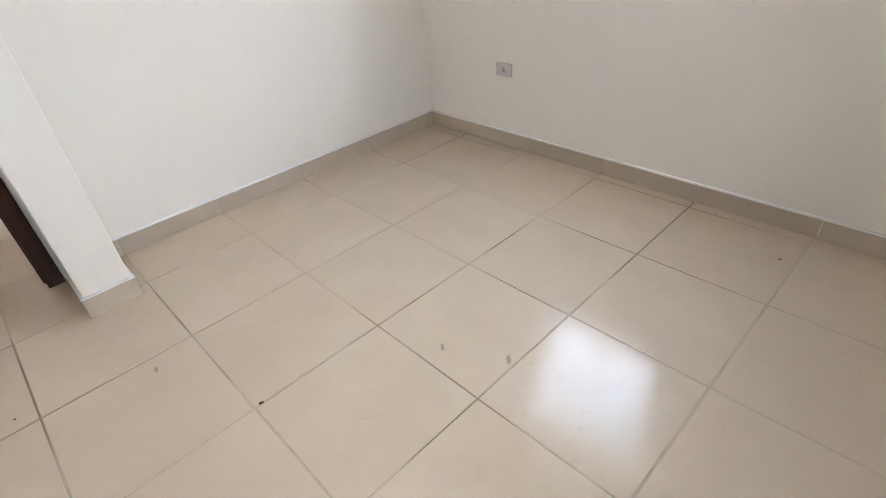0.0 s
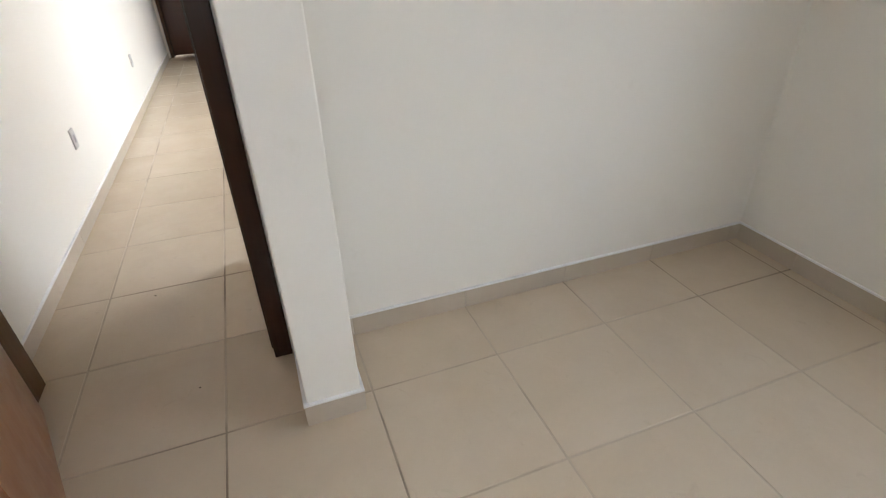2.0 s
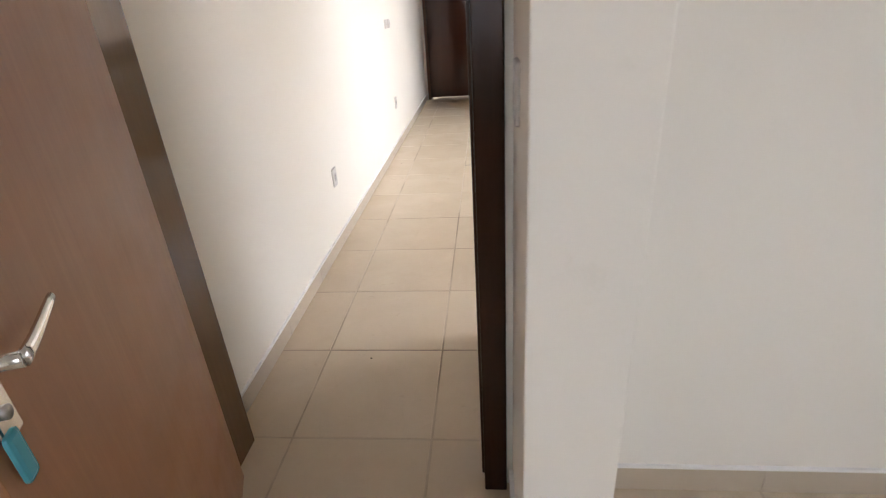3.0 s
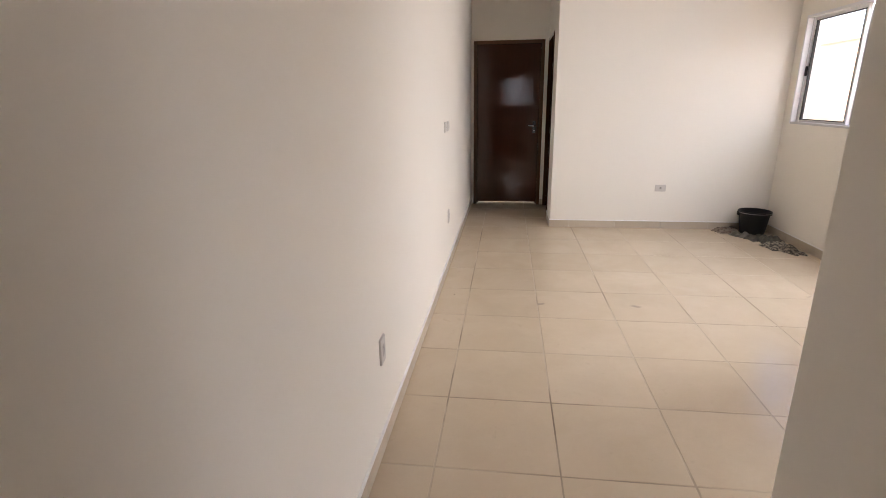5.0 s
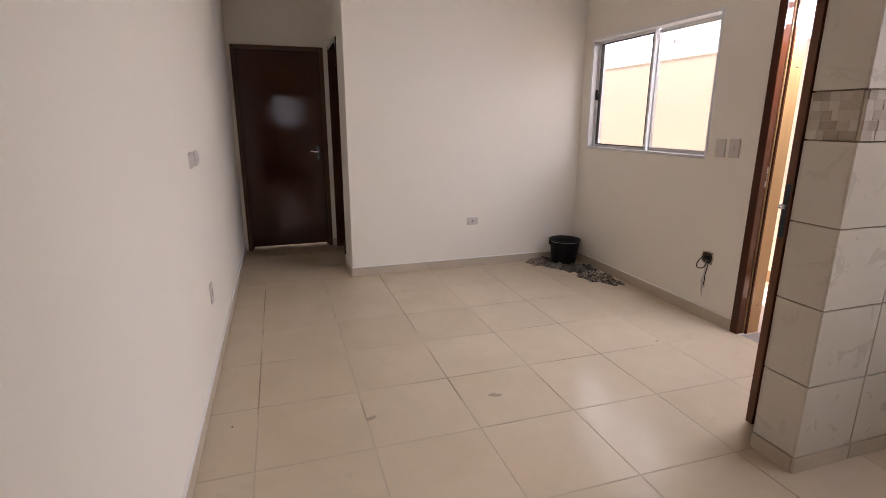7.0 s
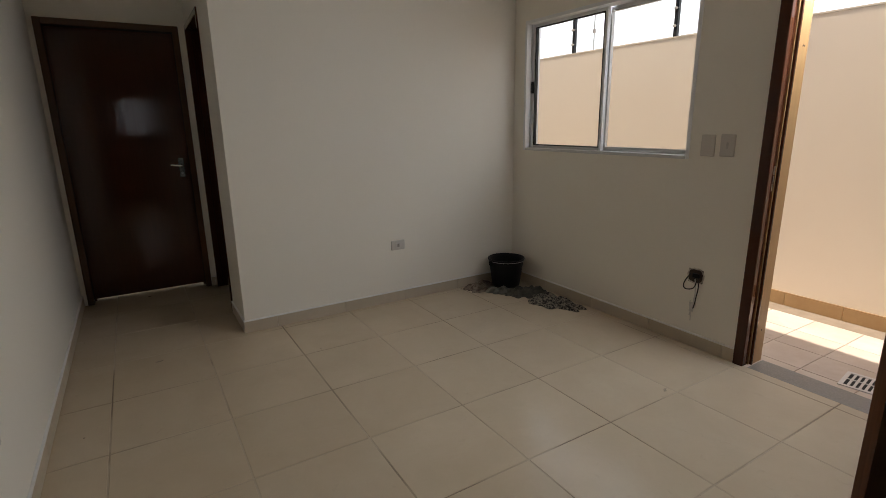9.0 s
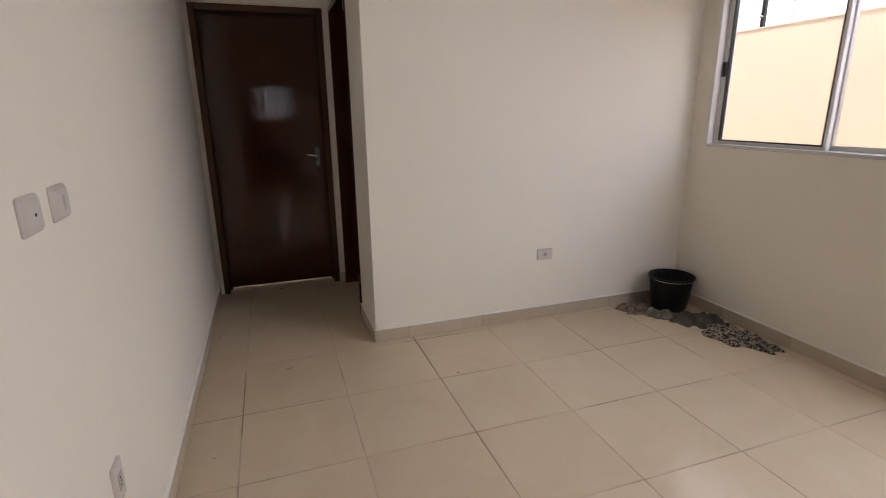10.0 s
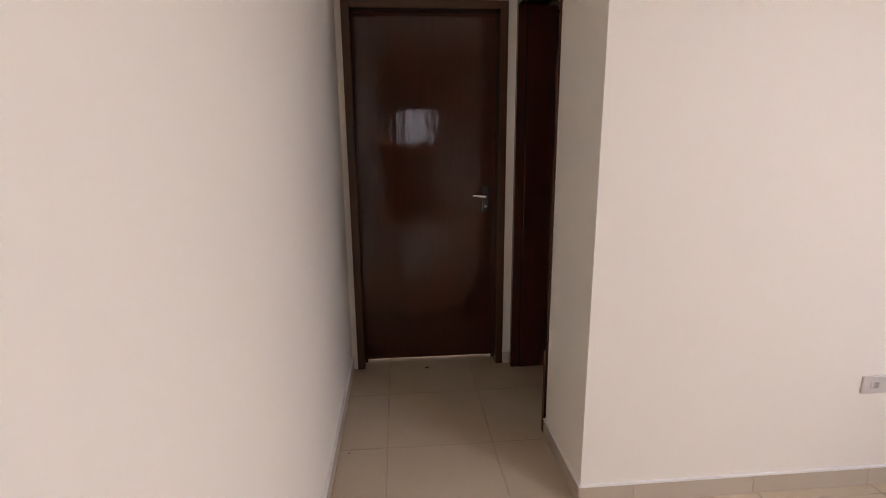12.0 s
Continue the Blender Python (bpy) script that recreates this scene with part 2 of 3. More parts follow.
# ---- building tools ----
def box(bm, x0, x1, y0, y1, z0, z1, bevel=0.0):
    """Adds a box between the given limits, with its edges bevelled on request."""
    vs = [bm.verts.new((x, y, z)) for x in (x0, x1) for y in (y0, y1) for z in (z0, z1)]
    fs = [bm.faces.new([vs[i] for i in q]) for q in ((0, 1, 3, 2), (4, 6, 7, 5), (0, 4, 5, 1), (2, 3, 7, 6), (0, 2, 6, 4), (1, 5, 7, 3))]
    if bevel > 0:
        edges = {e for f in fs for e in f.edges}
        bmesh.ops.bevel(bm, geom=list(edges), offset=bevel, segments=2, profile=0.5, affect="EDGES")
    return bm


def cyl(bm, a, b, r0, r1=None, seg=16):
    """Adds a capped round bar from a to b."""
    r1 = r0 if r1 is None else r1
    a, b = Vector(a), Vector(b)
    d = b - a
    m = Matrix.Translation((a + b) / 2) @ d.to_track_quat("Z", "Y").to_matrix().to_4x4()
    bmesh.ops.create_cone(bm, cap_ends=True, segments=seg, radius1=r0, radius2=r1, depth=d.length, matrix=m)
    return bm


def lathe(bm, profile, seg=40, centre=(0, 0)):
    """Turns a profile of (radius, height) about an upright axis."""
    rings = []
    for r, z in profile:
        rings.append([bm.verts.new((centre[0] + r * math.cos(2 * math.pi * k / seg), centre[1] + r * math.sin(2 * math.pi * k / seg), z)) for k in range(seg)])
    for p, q in zip(rings, rings[1:]):
        for k in range(seg):
            bm.faces.new((p[k], p[(k + 1) % seg], q[(k + 1) % seg], q[k]))
    return bm


def mesh_of(name, bm, material, smooth=False):
    bmesh.ops.recalc_face_normals(bm, faces=bm.faces)
    me = bpy.data.meshes.new(name)
    bm.to_mesh(me)
    bm.free()
    for p in me.polygons:
        p.use_smooth = smooth
    me.materials.append(material)
    return me


def part(name, bm, material, parent=None, label="", smooth=False):
    """Links a bmesh as one mesh object, under a thing or under a part."""
    ob = new(name, mesh_of(name, bm, material, smooth))
    ob.parent = parent
    return tagged(ob, label)


def thing(name, label, category, group="", kind="", at=(0, 0, 0), turn=0.0):
    ob = new(name)
    ob.matrix_world = pose(*at, 0, 0, turn)
    ob.empty_display_size = 0.1
    return tagged(ob, label, category, group, kind)


def tube(name, pts, radius, material, parent, label=""):
    """A bent cable or bar through the given points."""
    cu = bpy.data.curves.new(name, "CURVE")
    cu.dimensions, cu.bevel_depth, cu.bevel_resolution = "3D", radius, 3
    sp = cu.splines.new("NURBS")
    sp.points.add(len(pts) - 1)
    for p, c in zip(sp.points, pts):
        p.co = (*c, 1)
    sp.use_endpoint_u, sp.order_u = True, 3
    cu.materials.append(material)
    tmp = bpy.data.objects.new(name, cu)
    me = bpy.data.meshes.new_from_object(tmp)
    bpy.data.objects.remove(tmp)
    for p in me.polygons:
        p.use_smooth = True
    ob = new(name, me)
    ob.parent = parent
    return tagged(ob, label)


def wall_along_y(bm, x0, x1, y0, y1, z0, z1, holes):
    """A wall that runs along y, with holes (y0, y1, z0, z1) in order of y."""
    y = y0
    for a, b, c, d in holes:
        box(bm, x0, x1, y, a, z0, z1)
        if c > z0:
            box(bm, x0, x1, a, b, z0, c)
        if d < z1:
            box(bm, x0, x1, a, b, d, z1)
        y = b
    box(bm, x0, x1, y, y1, z0, z1)
    return bm


def wall_along_x(bm, y0, y1, x0, x1, z0, z1, holes):
    x = x0
    for a, b, c, d in holes:
        box(bm, x, a, y0, y1, z0, z1)
        if c > z0:
            box(bm, a, b, y0, y1, z0, c)
        if d < z1:
            box(bm, a, b, y0, y1, d, z1)
        x = b
    box(bm, x, x1, y0, y1, z0, z1)
    return bm


def structure(name, bm, material, label, category):
    return tagged(part(name, bm, material), label, category, "", "structure")


# ---- plan ----
EAST, THICK, HIGH = 3.318, 0.15, 2.75
SOUTH, NORTH = -9.2, 4.4
LIV_N = 0.0            # living room's north wall face
END = 1.28             # end of the hall
BED = -5.757           # bedroom's north wall face
KIT = -5.607           # the same wall's other face
HALL_X = 1.0
SILL, HEAD = 1.143, 2.143
WIN_Y = (-1.632, -0.130)
EXT_Y = (-2.965, -2.056)
BEDWIN_Y = (-7.60, -6.75)
SOUTHWIN_X = (0.05, 1.45)
BACKWIN_Y = (2.0, 3.4)
KITWIN_Y = (-4.75, -3.55)
BATH_Y = (0.478, 1.25)

# ---- walls, floor, ceiling ----
structure("wall_west", box(bmesh.new(), -THICK, 0, SOUTH - THICK, NORTH + THICK, 0, HIGH), WALL, "long plain white painted wall of the rooms", "wall")
structure("wall_east", wall_along_y(bmesh.new(), EAST, EAST + THICK, SOUTH - THICK, NORTH + THICK, 0, HIGH,
          [(*BEDWIN_Y, SILL, HEAD), (*KITWIN_Y, SILL, HEAD), (EXT_Y[0], EXT_Y[1], 0, 2.15), (*WIN_Y, SILL, HEAD), (*BACKWIN_Y, SILL, HEAD)]),
          WALL, "white painted outer wall with windows and doorway", "wall")
structure("wall_south", wall_along_x(bmesh.new(), SOUTH - THICK, SOUTH, 0, EAST, 0, HIGH, [(*SOUTHWIN_X, SILL, HEAD)]), WALL, "white painted bedroom wall with a window", "wall")
structure("wall_north", box(bmesh.new(), 0, EAST, NORTH, NORTH + THICK, 0, HIGH), WALL, "white painted wall of the closed back room", "wall")
structure("wall_living_north", box(bmesh.new(), HALL_X, EAST, LIV_N, LIV_N + THICK, 0, HIGH), WALL, "white painted living room wall beside the hall", "wall")
structure("wall_hall_east", wall_along_y(bmesh.new(), HALL_X, HALL_X + THICK, LIV_N + THICK, END, 0, HIGH, [(*BATH_Y, 0, 2.15)]), WALL, "short white hall wall with a doorway", "wall")
structure("wall_hall_end", wall_along_x(bmesh.new(), END, END + THICK, 0, EAST, 0, HIGH, [(0.034, 0.948, 0, 2.145)]), WALL, "white painted wall at the end of the hall", "wall")
structure("wall_bedroom_north", wall_along_x(bmesh.new(), BED, KIT, 0, EAST, 0, HIGH, [(0.03, 0.988, 0, 2.14)]), WALL, "white painted wall between bedroom and living room", "wall")
structure("wall_stub_bedroom", box(bmesh.new(), 1.007, 1.188, -6.157, BED, 0, HIGH, 0.004), WALL, "white painted wall stub beside the bedroom door", "wall")
structure("wall_stub_kitchen", box(bmesh.new(), 0.995, 1.145, KIT, -4.93, 0, HIGH, 0.004), WALL, "white painted wall stub between door and kitchen", "wall")
structure("ceiling", box(bmesh.new(), -THICK, EAST + THICK, SOUTH - THICK, NORTH + THICK, HIGH, HIGH + 0.12), CEIL, "plain white plastered ceiling of the house", "ceiling")
structure("roof_slab", box(bmesh.new(), -0.5, 3.80, SOUTH - 0.5, NORTH + 0.5, HIGH + 0.12, HIGH + 0.24), ROOFMAT, "grey concrete roof slab with a short eave", "roof")
floor = structure("floor", box(bmesh.new(), 0, EAST, SOUTH, NORTH, -0.10, -0.0015), GROUT, "cream ceramic tiled floor with brown grout lines", "floor")
pier = structure("wall_kitchen_pier", box(bmesh.new(), 2.348, EAST, -3.247, -3.070, 0, HIGH), KGROUT, "beige tiled wall end beside the open front door", "wall")


# ---- doors ----
def lever_handle(parent, at, turn, material=CHROME, plate=DARKMETAL, reach=0.115, curl=0.02):
    """Lever handle on an upright plate; local x runs along the lever, -y comes out of the leaf."""
    h = new("handle")
    h.parent = parent
    h.matrix_local = pose(*at, 0, 0, turn)
    tagged(h, "curved chrome lever on an upright plate")
    bm = box(bmesh.new(), -0.021, 0.021, -0.007, 0, -0.085, 0.075, 0.004)
    part("plate", bm, plate, h)
    bm = cyl(bmesh.new(), (0, -0.004, 0.012), (0, -0.048, 0.012), 0.0095)
    part("spindle", bm, material, h, smooth=True)
    bm = bmesh.new()
    n = 9
    rings = []
    for k in range(n):
        s = k / (n - 1)
        x, z = reach * s, 0.012 + curl * math.sin(s * math.pi * 0.5) * s
        y = -0.048 + 0.006 * s
        hh, ww = 0.0105 - 0.004 * s, 0.007 - 0.002 * s
        rings.append([bm.verts.new((x, y + ww * math.cos(a), z + hh * math.sin(a))) for a in [2 * math.pi * i / 10 for i in range(10)]])
    for p, q in zip(rings, rings[1:]):
        for i in range(10):
            bm.faces.new((p[i], p[(i + 1) % 10], q[(i + 1) % 10], q[i]))
    bm.faces.new(rings[0])
    bm.faces.new(rings[-1])
    part("lever", bm, material, h, "polished chrome lever", True)
    bm = cyl(bmesh.new(), (0, -0.006, -0.05), (0, -0.011, -0.05), 0.009)
    part("keyhole", bm, STEEL, h, smooth=True)
    return h


def hinge(parent, at):
    bm = bmesh.new()
    cyl(bm, (at[0], at[1], at[2] - 0.04), (at[0], at[1], at[2] + 0.04), 0.007, seg=10)
    return part("hinge", bm, STEEL, parent, smooth=True)


def door_leaf(parent, at, turn, width, height, material, thick=0.035, z=0.012, handed=1):
    """A flush leaf hinged at its local origin; it runs along local x."""
    leaf = new("leaf", mesh_of("leaf", box(bmesh.new(), 0, width, 0, thick, z, height, 0.002), material))
    leaf.parent = parent
    leaf.matrix_local = pose(*at, 0, 0, turn)
    return leaf


# door at the end of the hall, shut
door_1 = thing("door_1", "shut dark brown varnished wooden door in its frame", "door", kind="structure")
for name, lim in (("jamb", (0.034, 0.079, END - 0.012, END + THICK, 0, 2.145)), ("jamb", (0.903, 0.948, END - 0.012, END + THICK, 0, 2.145))):
    part(name, box(bmesh.new(), *lim, 0.004), FRAMEWOOD, door_1, "lighter brown upright of the frame")
part("head", box(bmesh.new(), 0.079, 0.903, END - 0.012, END + THICK, 2.100, 2.145, 0.004), FRAMEWOOD_X, door_1)
for name, lim in (("stop", (0.079, 0.092, END + 0.085, END + 0.10, 0, 2.10)), ("stop", (0.890, 0.903, END + 0.085, END + 0.10, 0, 2.10))):
    part(name, box(bmesh.new(), *lim, 0.002), DARKWOOD, door_1)
part("stop", box(bmesh.new(), 0.092, 0.890, END + 0.085, END + 0.10, 2.085, 2.10, 0.002), DARKWOOD_X, door_1)
leaf = door_leaf(door_1, (0.082, END + 0.101, 0), 0, 0.818, 2.095, DARKWOOD, 0.035, 0.016)
hnd = lever_handle(leaf, (0.766, 0, 1.050), 0, plate=SMOKED, reach=-0.085, curl=0.008)

# bedroom door, standing open into the bedroom
door_2 = thing("door_2", "open brown wooden bedroom door with dark frame", "door", kind="structure")
# one wood in two tones: left jamb painted lit, right jamb painted in shade
part("jamb", box(bmesh.new(), 0.030, 0.100, BED - 0.028, KIT + 0.004, 0, 2.14, 0.004), JAMBWOOD_LIT, door_2)
part("jamb", box(bmesh.new(), 0.921, 0.988, BED - 0.028, KIT + 0.004, 0, 2.14, 0.004), JAMBWOOD_SHADED, door_2)
part("head", box(bmesh.new(), 0.100, 0.921, BED - 0.028, KIT + 0.004, 2.10, 2.14, 0.004), DARKWOOD_X, door_2)
part("stop", box(bmesh.new(), 0.912, 0.921, BED + 0.035, KIT - 0.03, 0, 2.10, 0.002), JAMBWOOD_SHADED, door_2)
part("stop", box(bmesh.new(), 0.100, 0.912, BED + 0.035, KIT - 0.03, 2.088, 2.10, 0.002), DARKWOOD_X, door_2)
part("strike_plate", box(bmesh.new(), 0.9198, 0.9206, BED - 0.012, BED + 0.010, 0.97, 1.08), DARKMETAL, door_2, "small dark strike plate")
leaf2 = door_leaf(door_2, (0.101, BED - 0.020, 0), -69, 0.815, 2.09, MIDWOOD)
h2 = lever_handle(leaf2, (0.770, 0.035, 1.040), 180, plate=CHROME, reach=0.110, curl=0.016)
tag = tagged(new("key_tag", mesh_of("key_tag", box(bmesh.new(), -0.040, -0.014, -0.022, -0.014, -0.125, -0.058, 0.006), TEAL)), "teal plastic key tag hanging from the lock")
tag.parent = h2
for z in (0.3, 1.05, 1.85):
    hinge(door_2, (0.103, BED - 0.034, z))

# bathroom door, opened inward
door_3 = thing("door_3", "dark brown wooden door opened into a side room", "door", kind="structure")
part("jamb", box(bmesh.new(), HALL_X - 0.010, HALL_X + THICK, BATH_Y[0], BATH_Y[0] + 0.04, 0, 2.15, 0.003), DARKWOOD, door_3)
part("jamb", box(bmesh.new(), HALL_X - 0.010, HALL_X + THICK, BATH_Y[1] - 0.04, BATH_Y[1], 0, 2.15, 0.003), DARKWOOD, door_3)
part("head", box(bmesh.new(), HALL_X - 0.010, HALL_X + THICK, BATH_Y[0] + 0.04, BATH_Y[1] - 0.04, 2.11, 2.15, 0.003), DARKWOOD_X, door_3)
leaf3 = door_leaf(door_3, (HALL_X + 0.035, BATH_Y[1] - 0.085, 0), 4, 0.66, 2.10, DARKWOOD, z=0.02)
lever_handle(leaf3, (0.60, 0, 1.055), 0, reach=-0.085, curl=0.008)

# front door, opened inward against the tiled wall end
door_4 = thing("door_4", "open red-brown wooden front door with black lock", "door", kind="structure")
X0, X1 = EAST - 0.022, EAST + THICK + 0.004
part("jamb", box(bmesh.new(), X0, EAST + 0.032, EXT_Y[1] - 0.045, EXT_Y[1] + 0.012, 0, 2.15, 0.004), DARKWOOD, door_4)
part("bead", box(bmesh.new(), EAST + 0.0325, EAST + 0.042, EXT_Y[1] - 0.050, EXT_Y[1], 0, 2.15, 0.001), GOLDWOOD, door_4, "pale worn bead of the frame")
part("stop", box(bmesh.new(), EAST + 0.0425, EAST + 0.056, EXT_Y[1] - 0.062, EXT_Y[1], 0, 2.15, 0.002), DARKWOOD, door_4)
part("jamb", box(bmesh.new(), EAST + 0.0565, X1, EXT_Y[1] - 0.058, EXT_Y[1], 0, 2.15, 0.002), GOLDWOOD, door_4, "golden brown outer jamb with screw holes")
for x, z in ((EAST + 0.105, 1.72), (EAST + 0.118, 1.72), (EAST + 0.11, 0.20)):
    part("screw_hole", cyl(bmesh.new(), (x, EXT_Y[1] - 0.0575, z), (x, EXT_Y[1] - 0.059, z), 0.005, seg=10), BOXMAT, door_4)
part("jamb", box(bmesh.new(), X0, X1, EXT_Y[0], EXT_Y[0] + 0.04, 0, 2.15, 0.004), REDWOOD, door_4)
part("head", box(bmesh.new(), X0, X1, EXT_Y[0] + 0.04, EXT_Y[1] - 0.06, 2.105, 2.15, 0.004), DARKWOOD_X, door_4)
for z0, z1, w0 in ((1.085, 1.130, 0.010), (1.045, 1.078, 0.006), (1.000, 1.040, 0.011)):
    part("strike_plate", box(bmesh.new(), EAST + 0.029 - w0, EAST + 0.031, EXT_Y[1] - 0.0470, EXT_Y[1] - 0.0455, z0, z1, 0.0005), STEEL, door_4, "worn steel strike plate")
leaf4 = door_leaf(door_4, (EAST - 0.024, -2.917, 0), 180, 0.826, 2.10, REDWOOD, 0.036)
lever_handle(leaf4, (0.776, 0.036, 1.03), 180, plate=DARKMETAL, reach=0.10, curl=0.01)
lever_handle(leaf4, (0.776, 0.0, 1.03), 0, plate=DARKMETAL, reach=-0.10, curl=0.01)
part("lock_faceplate", box(bmesh.new(), 0.826, 0.829, 0.007, 0.029, 0.92, 1.15, 0.001), DARKMETAL, leaf4, "narrow black lock faceplate")
part("latch_bolt", box(bmesh.new(), 0.829, 0.843, 0.012, 0.024, 1.045, 1.065, 0.003), STEEL, leaf4)
part("key_cylinder", cyl(bmesh.new(), (0.776, 0.03, 0.97), (0.776, 0.048, 0.97), 0.010), STEEL, leaf4, smooth=True)
structure("door_sill", box(bmesh.new(), EAST, EAST + THICK + 0.02, EXT_Y[0] + 0.04, EXT_Y[1] - 0.06, -0.12, -0.002, 0.003), STONE, "grey granite sill under the front door", "sill")


# ---- windows ----
def sliding_window(name, u0, u1, along, wall, label):
    """Two-leaf sliding window. along: the axis it runs on; wall: the room-side face of its wall, with the outside beyond (+ for east, - for south)."""
    w = thing(name, label, "window", kind="structure")
    out = 1 if along == "y" else -1

    def slab(pname, a, b, d0, d1, z0, z1, mat, parent, bevel=0.0015):
        d0, d1 = sorted((wall + out * d0, wall + out * d1))
        lim = (d0, d1, a, b, z0, z1) if along == "y" else (a, b, d0, d1, z0, z1)
        return part(pname, box(bmesh.new(), *lim, bevel), mat, parent)

    f = 0.024
    slab("frame_side", u0, u0 + f, -0.004, 0.135, SILL, HEAD, ALU, w)
    slab("frame_side", u1 - f, u1, -0.006, 0.135, SILL, HEAD, ALU, w)
    slab("frame_top", u0 + f, u1 - f, -0.006, 0.135, HEAD - f, HEAD, ALU, w)
    slab("frame_sill", u0 + f, u1 - f, -0.006, 0.135, SILL, SILL + 0.020, ALUGREY, w)
    for u in (u0 + f, u1 - f - 0.004):
        slab("track", u, u + 0.004, 0.040, 0.046, SILL + 0.020, HEAD - f, ALUGREY, w, 0)
    mid = (u0 + u1) / 2 - 0.012
    lo, hi = SILL + 0.020, HEAD - f
    for a, b, d, ea, eb, seal in ((mid - 0.012, u1 - f, 0.058, 0.020, 0.028, GASKET), (u0 + f, mid + 0.012, 0.096, 0.028, 0.020, ALUGREY)):
        sash = new("sash")
        sash.parent = w
        p, q = a + ea, b - eb
        slab("stile", a, p, d, d + 0.028, lo, hi, ALU, sash)
        slab("stile", q, b, d, d + 0.028, lo, hi, ALU, sash)
        slab("rail", p, q, d, d + 0.028, lo, lo + 0.020, ALUGREY, sash)
        slab("rail", p, q, d, d + 0.028, hi - 0.024, hi, ALU, sash)
        for g0, g1, z0, z1 in ((p, p + 0.009, lo + 0.020, hi - 0.024), (q - 0.009, q, lo + 0.020, hi - 0.024), (p + 0.009, q - 0.009, lo + 0.020, lo + 0.028), (p + 0.009, q - 0.009, hi - 0.030, hi - 0.024)):
            slab("gasket", g0, g1, d - 0.0005, d + 0.026, z0, z1, seal, sash, 0)
        pane = slab("pane", p + 0.001, q - 0.001, d + 0.011, d + 0.015, lo + 0.021, hi - 0.025, GLASS, sash, 0)
        pane.visible_shadow = False
    slab("latch", u1 - f - 0.026, u1 - f - 0.006, 0.040, 0.058, (lo + hi) / 2 - 0.045, (lo + hi) / 2 + 0.045, BLACKPLASTIC, w, 0.003)
    return w


sliding_window("window_1", *WIN_Y, "y", EAST, "white aluminium two-leaf sliding window over the courtyard")
sliding_window("window_2", *BEDWIN_Y, "y", EAST, "white aluminium sliding window of the bedroom")
sliding_window("window_3", *SOUTHWIN_X, "x", SOUTH, "white aluminium sliding window in the bedroom end")
sliding_window("window_4", *BACKWIN_Y, "y", EAST, "white aluminium sliding window of the back room")
sliding_window("window_5", *KITWIN_Y, "y", EAST, "white aluminium sliding window of the kitchen corner")


grille = thing("window_grille", "dark steel bars outside the bedroom end window", "grille", at=(0, SOUTH - THICK - 0.02, 0))
for z in (SILL + 0.06, HEAD - 0.06):
    part("rail", box(bmesh.new(), SOUTHWIN_X[0] - 0.03, SOUTHWIN_X[1] + 0.03, -0.006, 0.006, z - 0.015, z + 0.015, 0.001), DARKMETAL, grille)
for k in range(8):
    x = SOUTHWIN_X[0] + 0.03 + k * (SOUTHWIN_X[1] - SOUTHWIN_X[0] - 0.06) / 7
    part("bar", box(bmesh.new(), x - 0.028, x + 0.028, -0.020, -0.007, SILL - 0.02, HEAD + 0.02, 0.002), DARKMETAL, grille)
for x in (SOUTHWIN_X[0] - 0.024, SOUTHWIN_X[1] + 0.024):
    for z in (SILL + 0.06, HEAD - 0.06):
        part("anchor", box(bmesh.new(), x - 0.006, x + 0.006, 0.0065, 0.0195, z - 0.012, z + 0.012), STEEL, grille)


# ---- tiles ----
PITCH, JOINT = 0.5025, 0.0050
TX, TY = 0.735 - 2 * PITCH, -2.573


def tile_mesh(name, w, d, h, material, edge=0.003):
    """A tile with a pressed, slightly sloping rim round its top."""
    bm = bmesh.new()
    e = min(edge, w / 4, d / 4)
    rings = [[bm.verts.new((x, y, z)) for x, y in ((o, o), (w - o, o), (w - o, d - o), (o, d - o))] for o, z in ((0, 0), (0, h - 0.0022), (e * 0.4, h - 0.0007), (e, h))]
    for p, q in zip(rings, rings[1:]):
        for k in range(4):
            bm.faces.new((p[k], p[(k + 1) % 4], q[(k + 1) % 4], q[k]))
    bm.faces.new(rings[0])
    bm.faces.new(rings[-1])
    return mesh_of(name, bm, material)


tiles = {}


def lay_tile(x0, x1, y0, y1):
    """A floor tile between the given limits, cut where it meets a wall."""
    w, d = round(x1 - x0, 3), round(y1 - y0, 3)
    if w < 0.01 or d < 0.01:
        return
    if (w, d) not in tiles:
        tiles[w, d] = tile_mesh("floor_tile", w, d, 0.009, TILE)
    ob = new("floor_tile", tiles[w, d])
    ob.parent = floor
    ob.location = (x0, y0, -0.009 + random.uniform(-0.0003, 0.0003))


def grid(xs, ys):
    for ax, bx in zip(xs, xs[1:]):
        for ay, by in zip(ys, ys[1:]):
            lay_tile(max(ax, 0) + JOINT / 2 * (ax > 0), min(bx, EAST) - JOINT / 2 * (bx < EAST), max(ay, SOUTH) + JOINT / 2, min(by, NORTH) - JOINT / 2)


grid([0.735 + k * PITCH for k in range(-2, 7)], [TY + k * PITCH for k in range(-14, 15)])


def wall_tile(x0, x1, y0, y1, z0, z1, material=KTILE):
    ob = part("wall_tile", box(bmesh.new(), x0, x1, y0, y1, z0, z1), material, pier)
    return ob


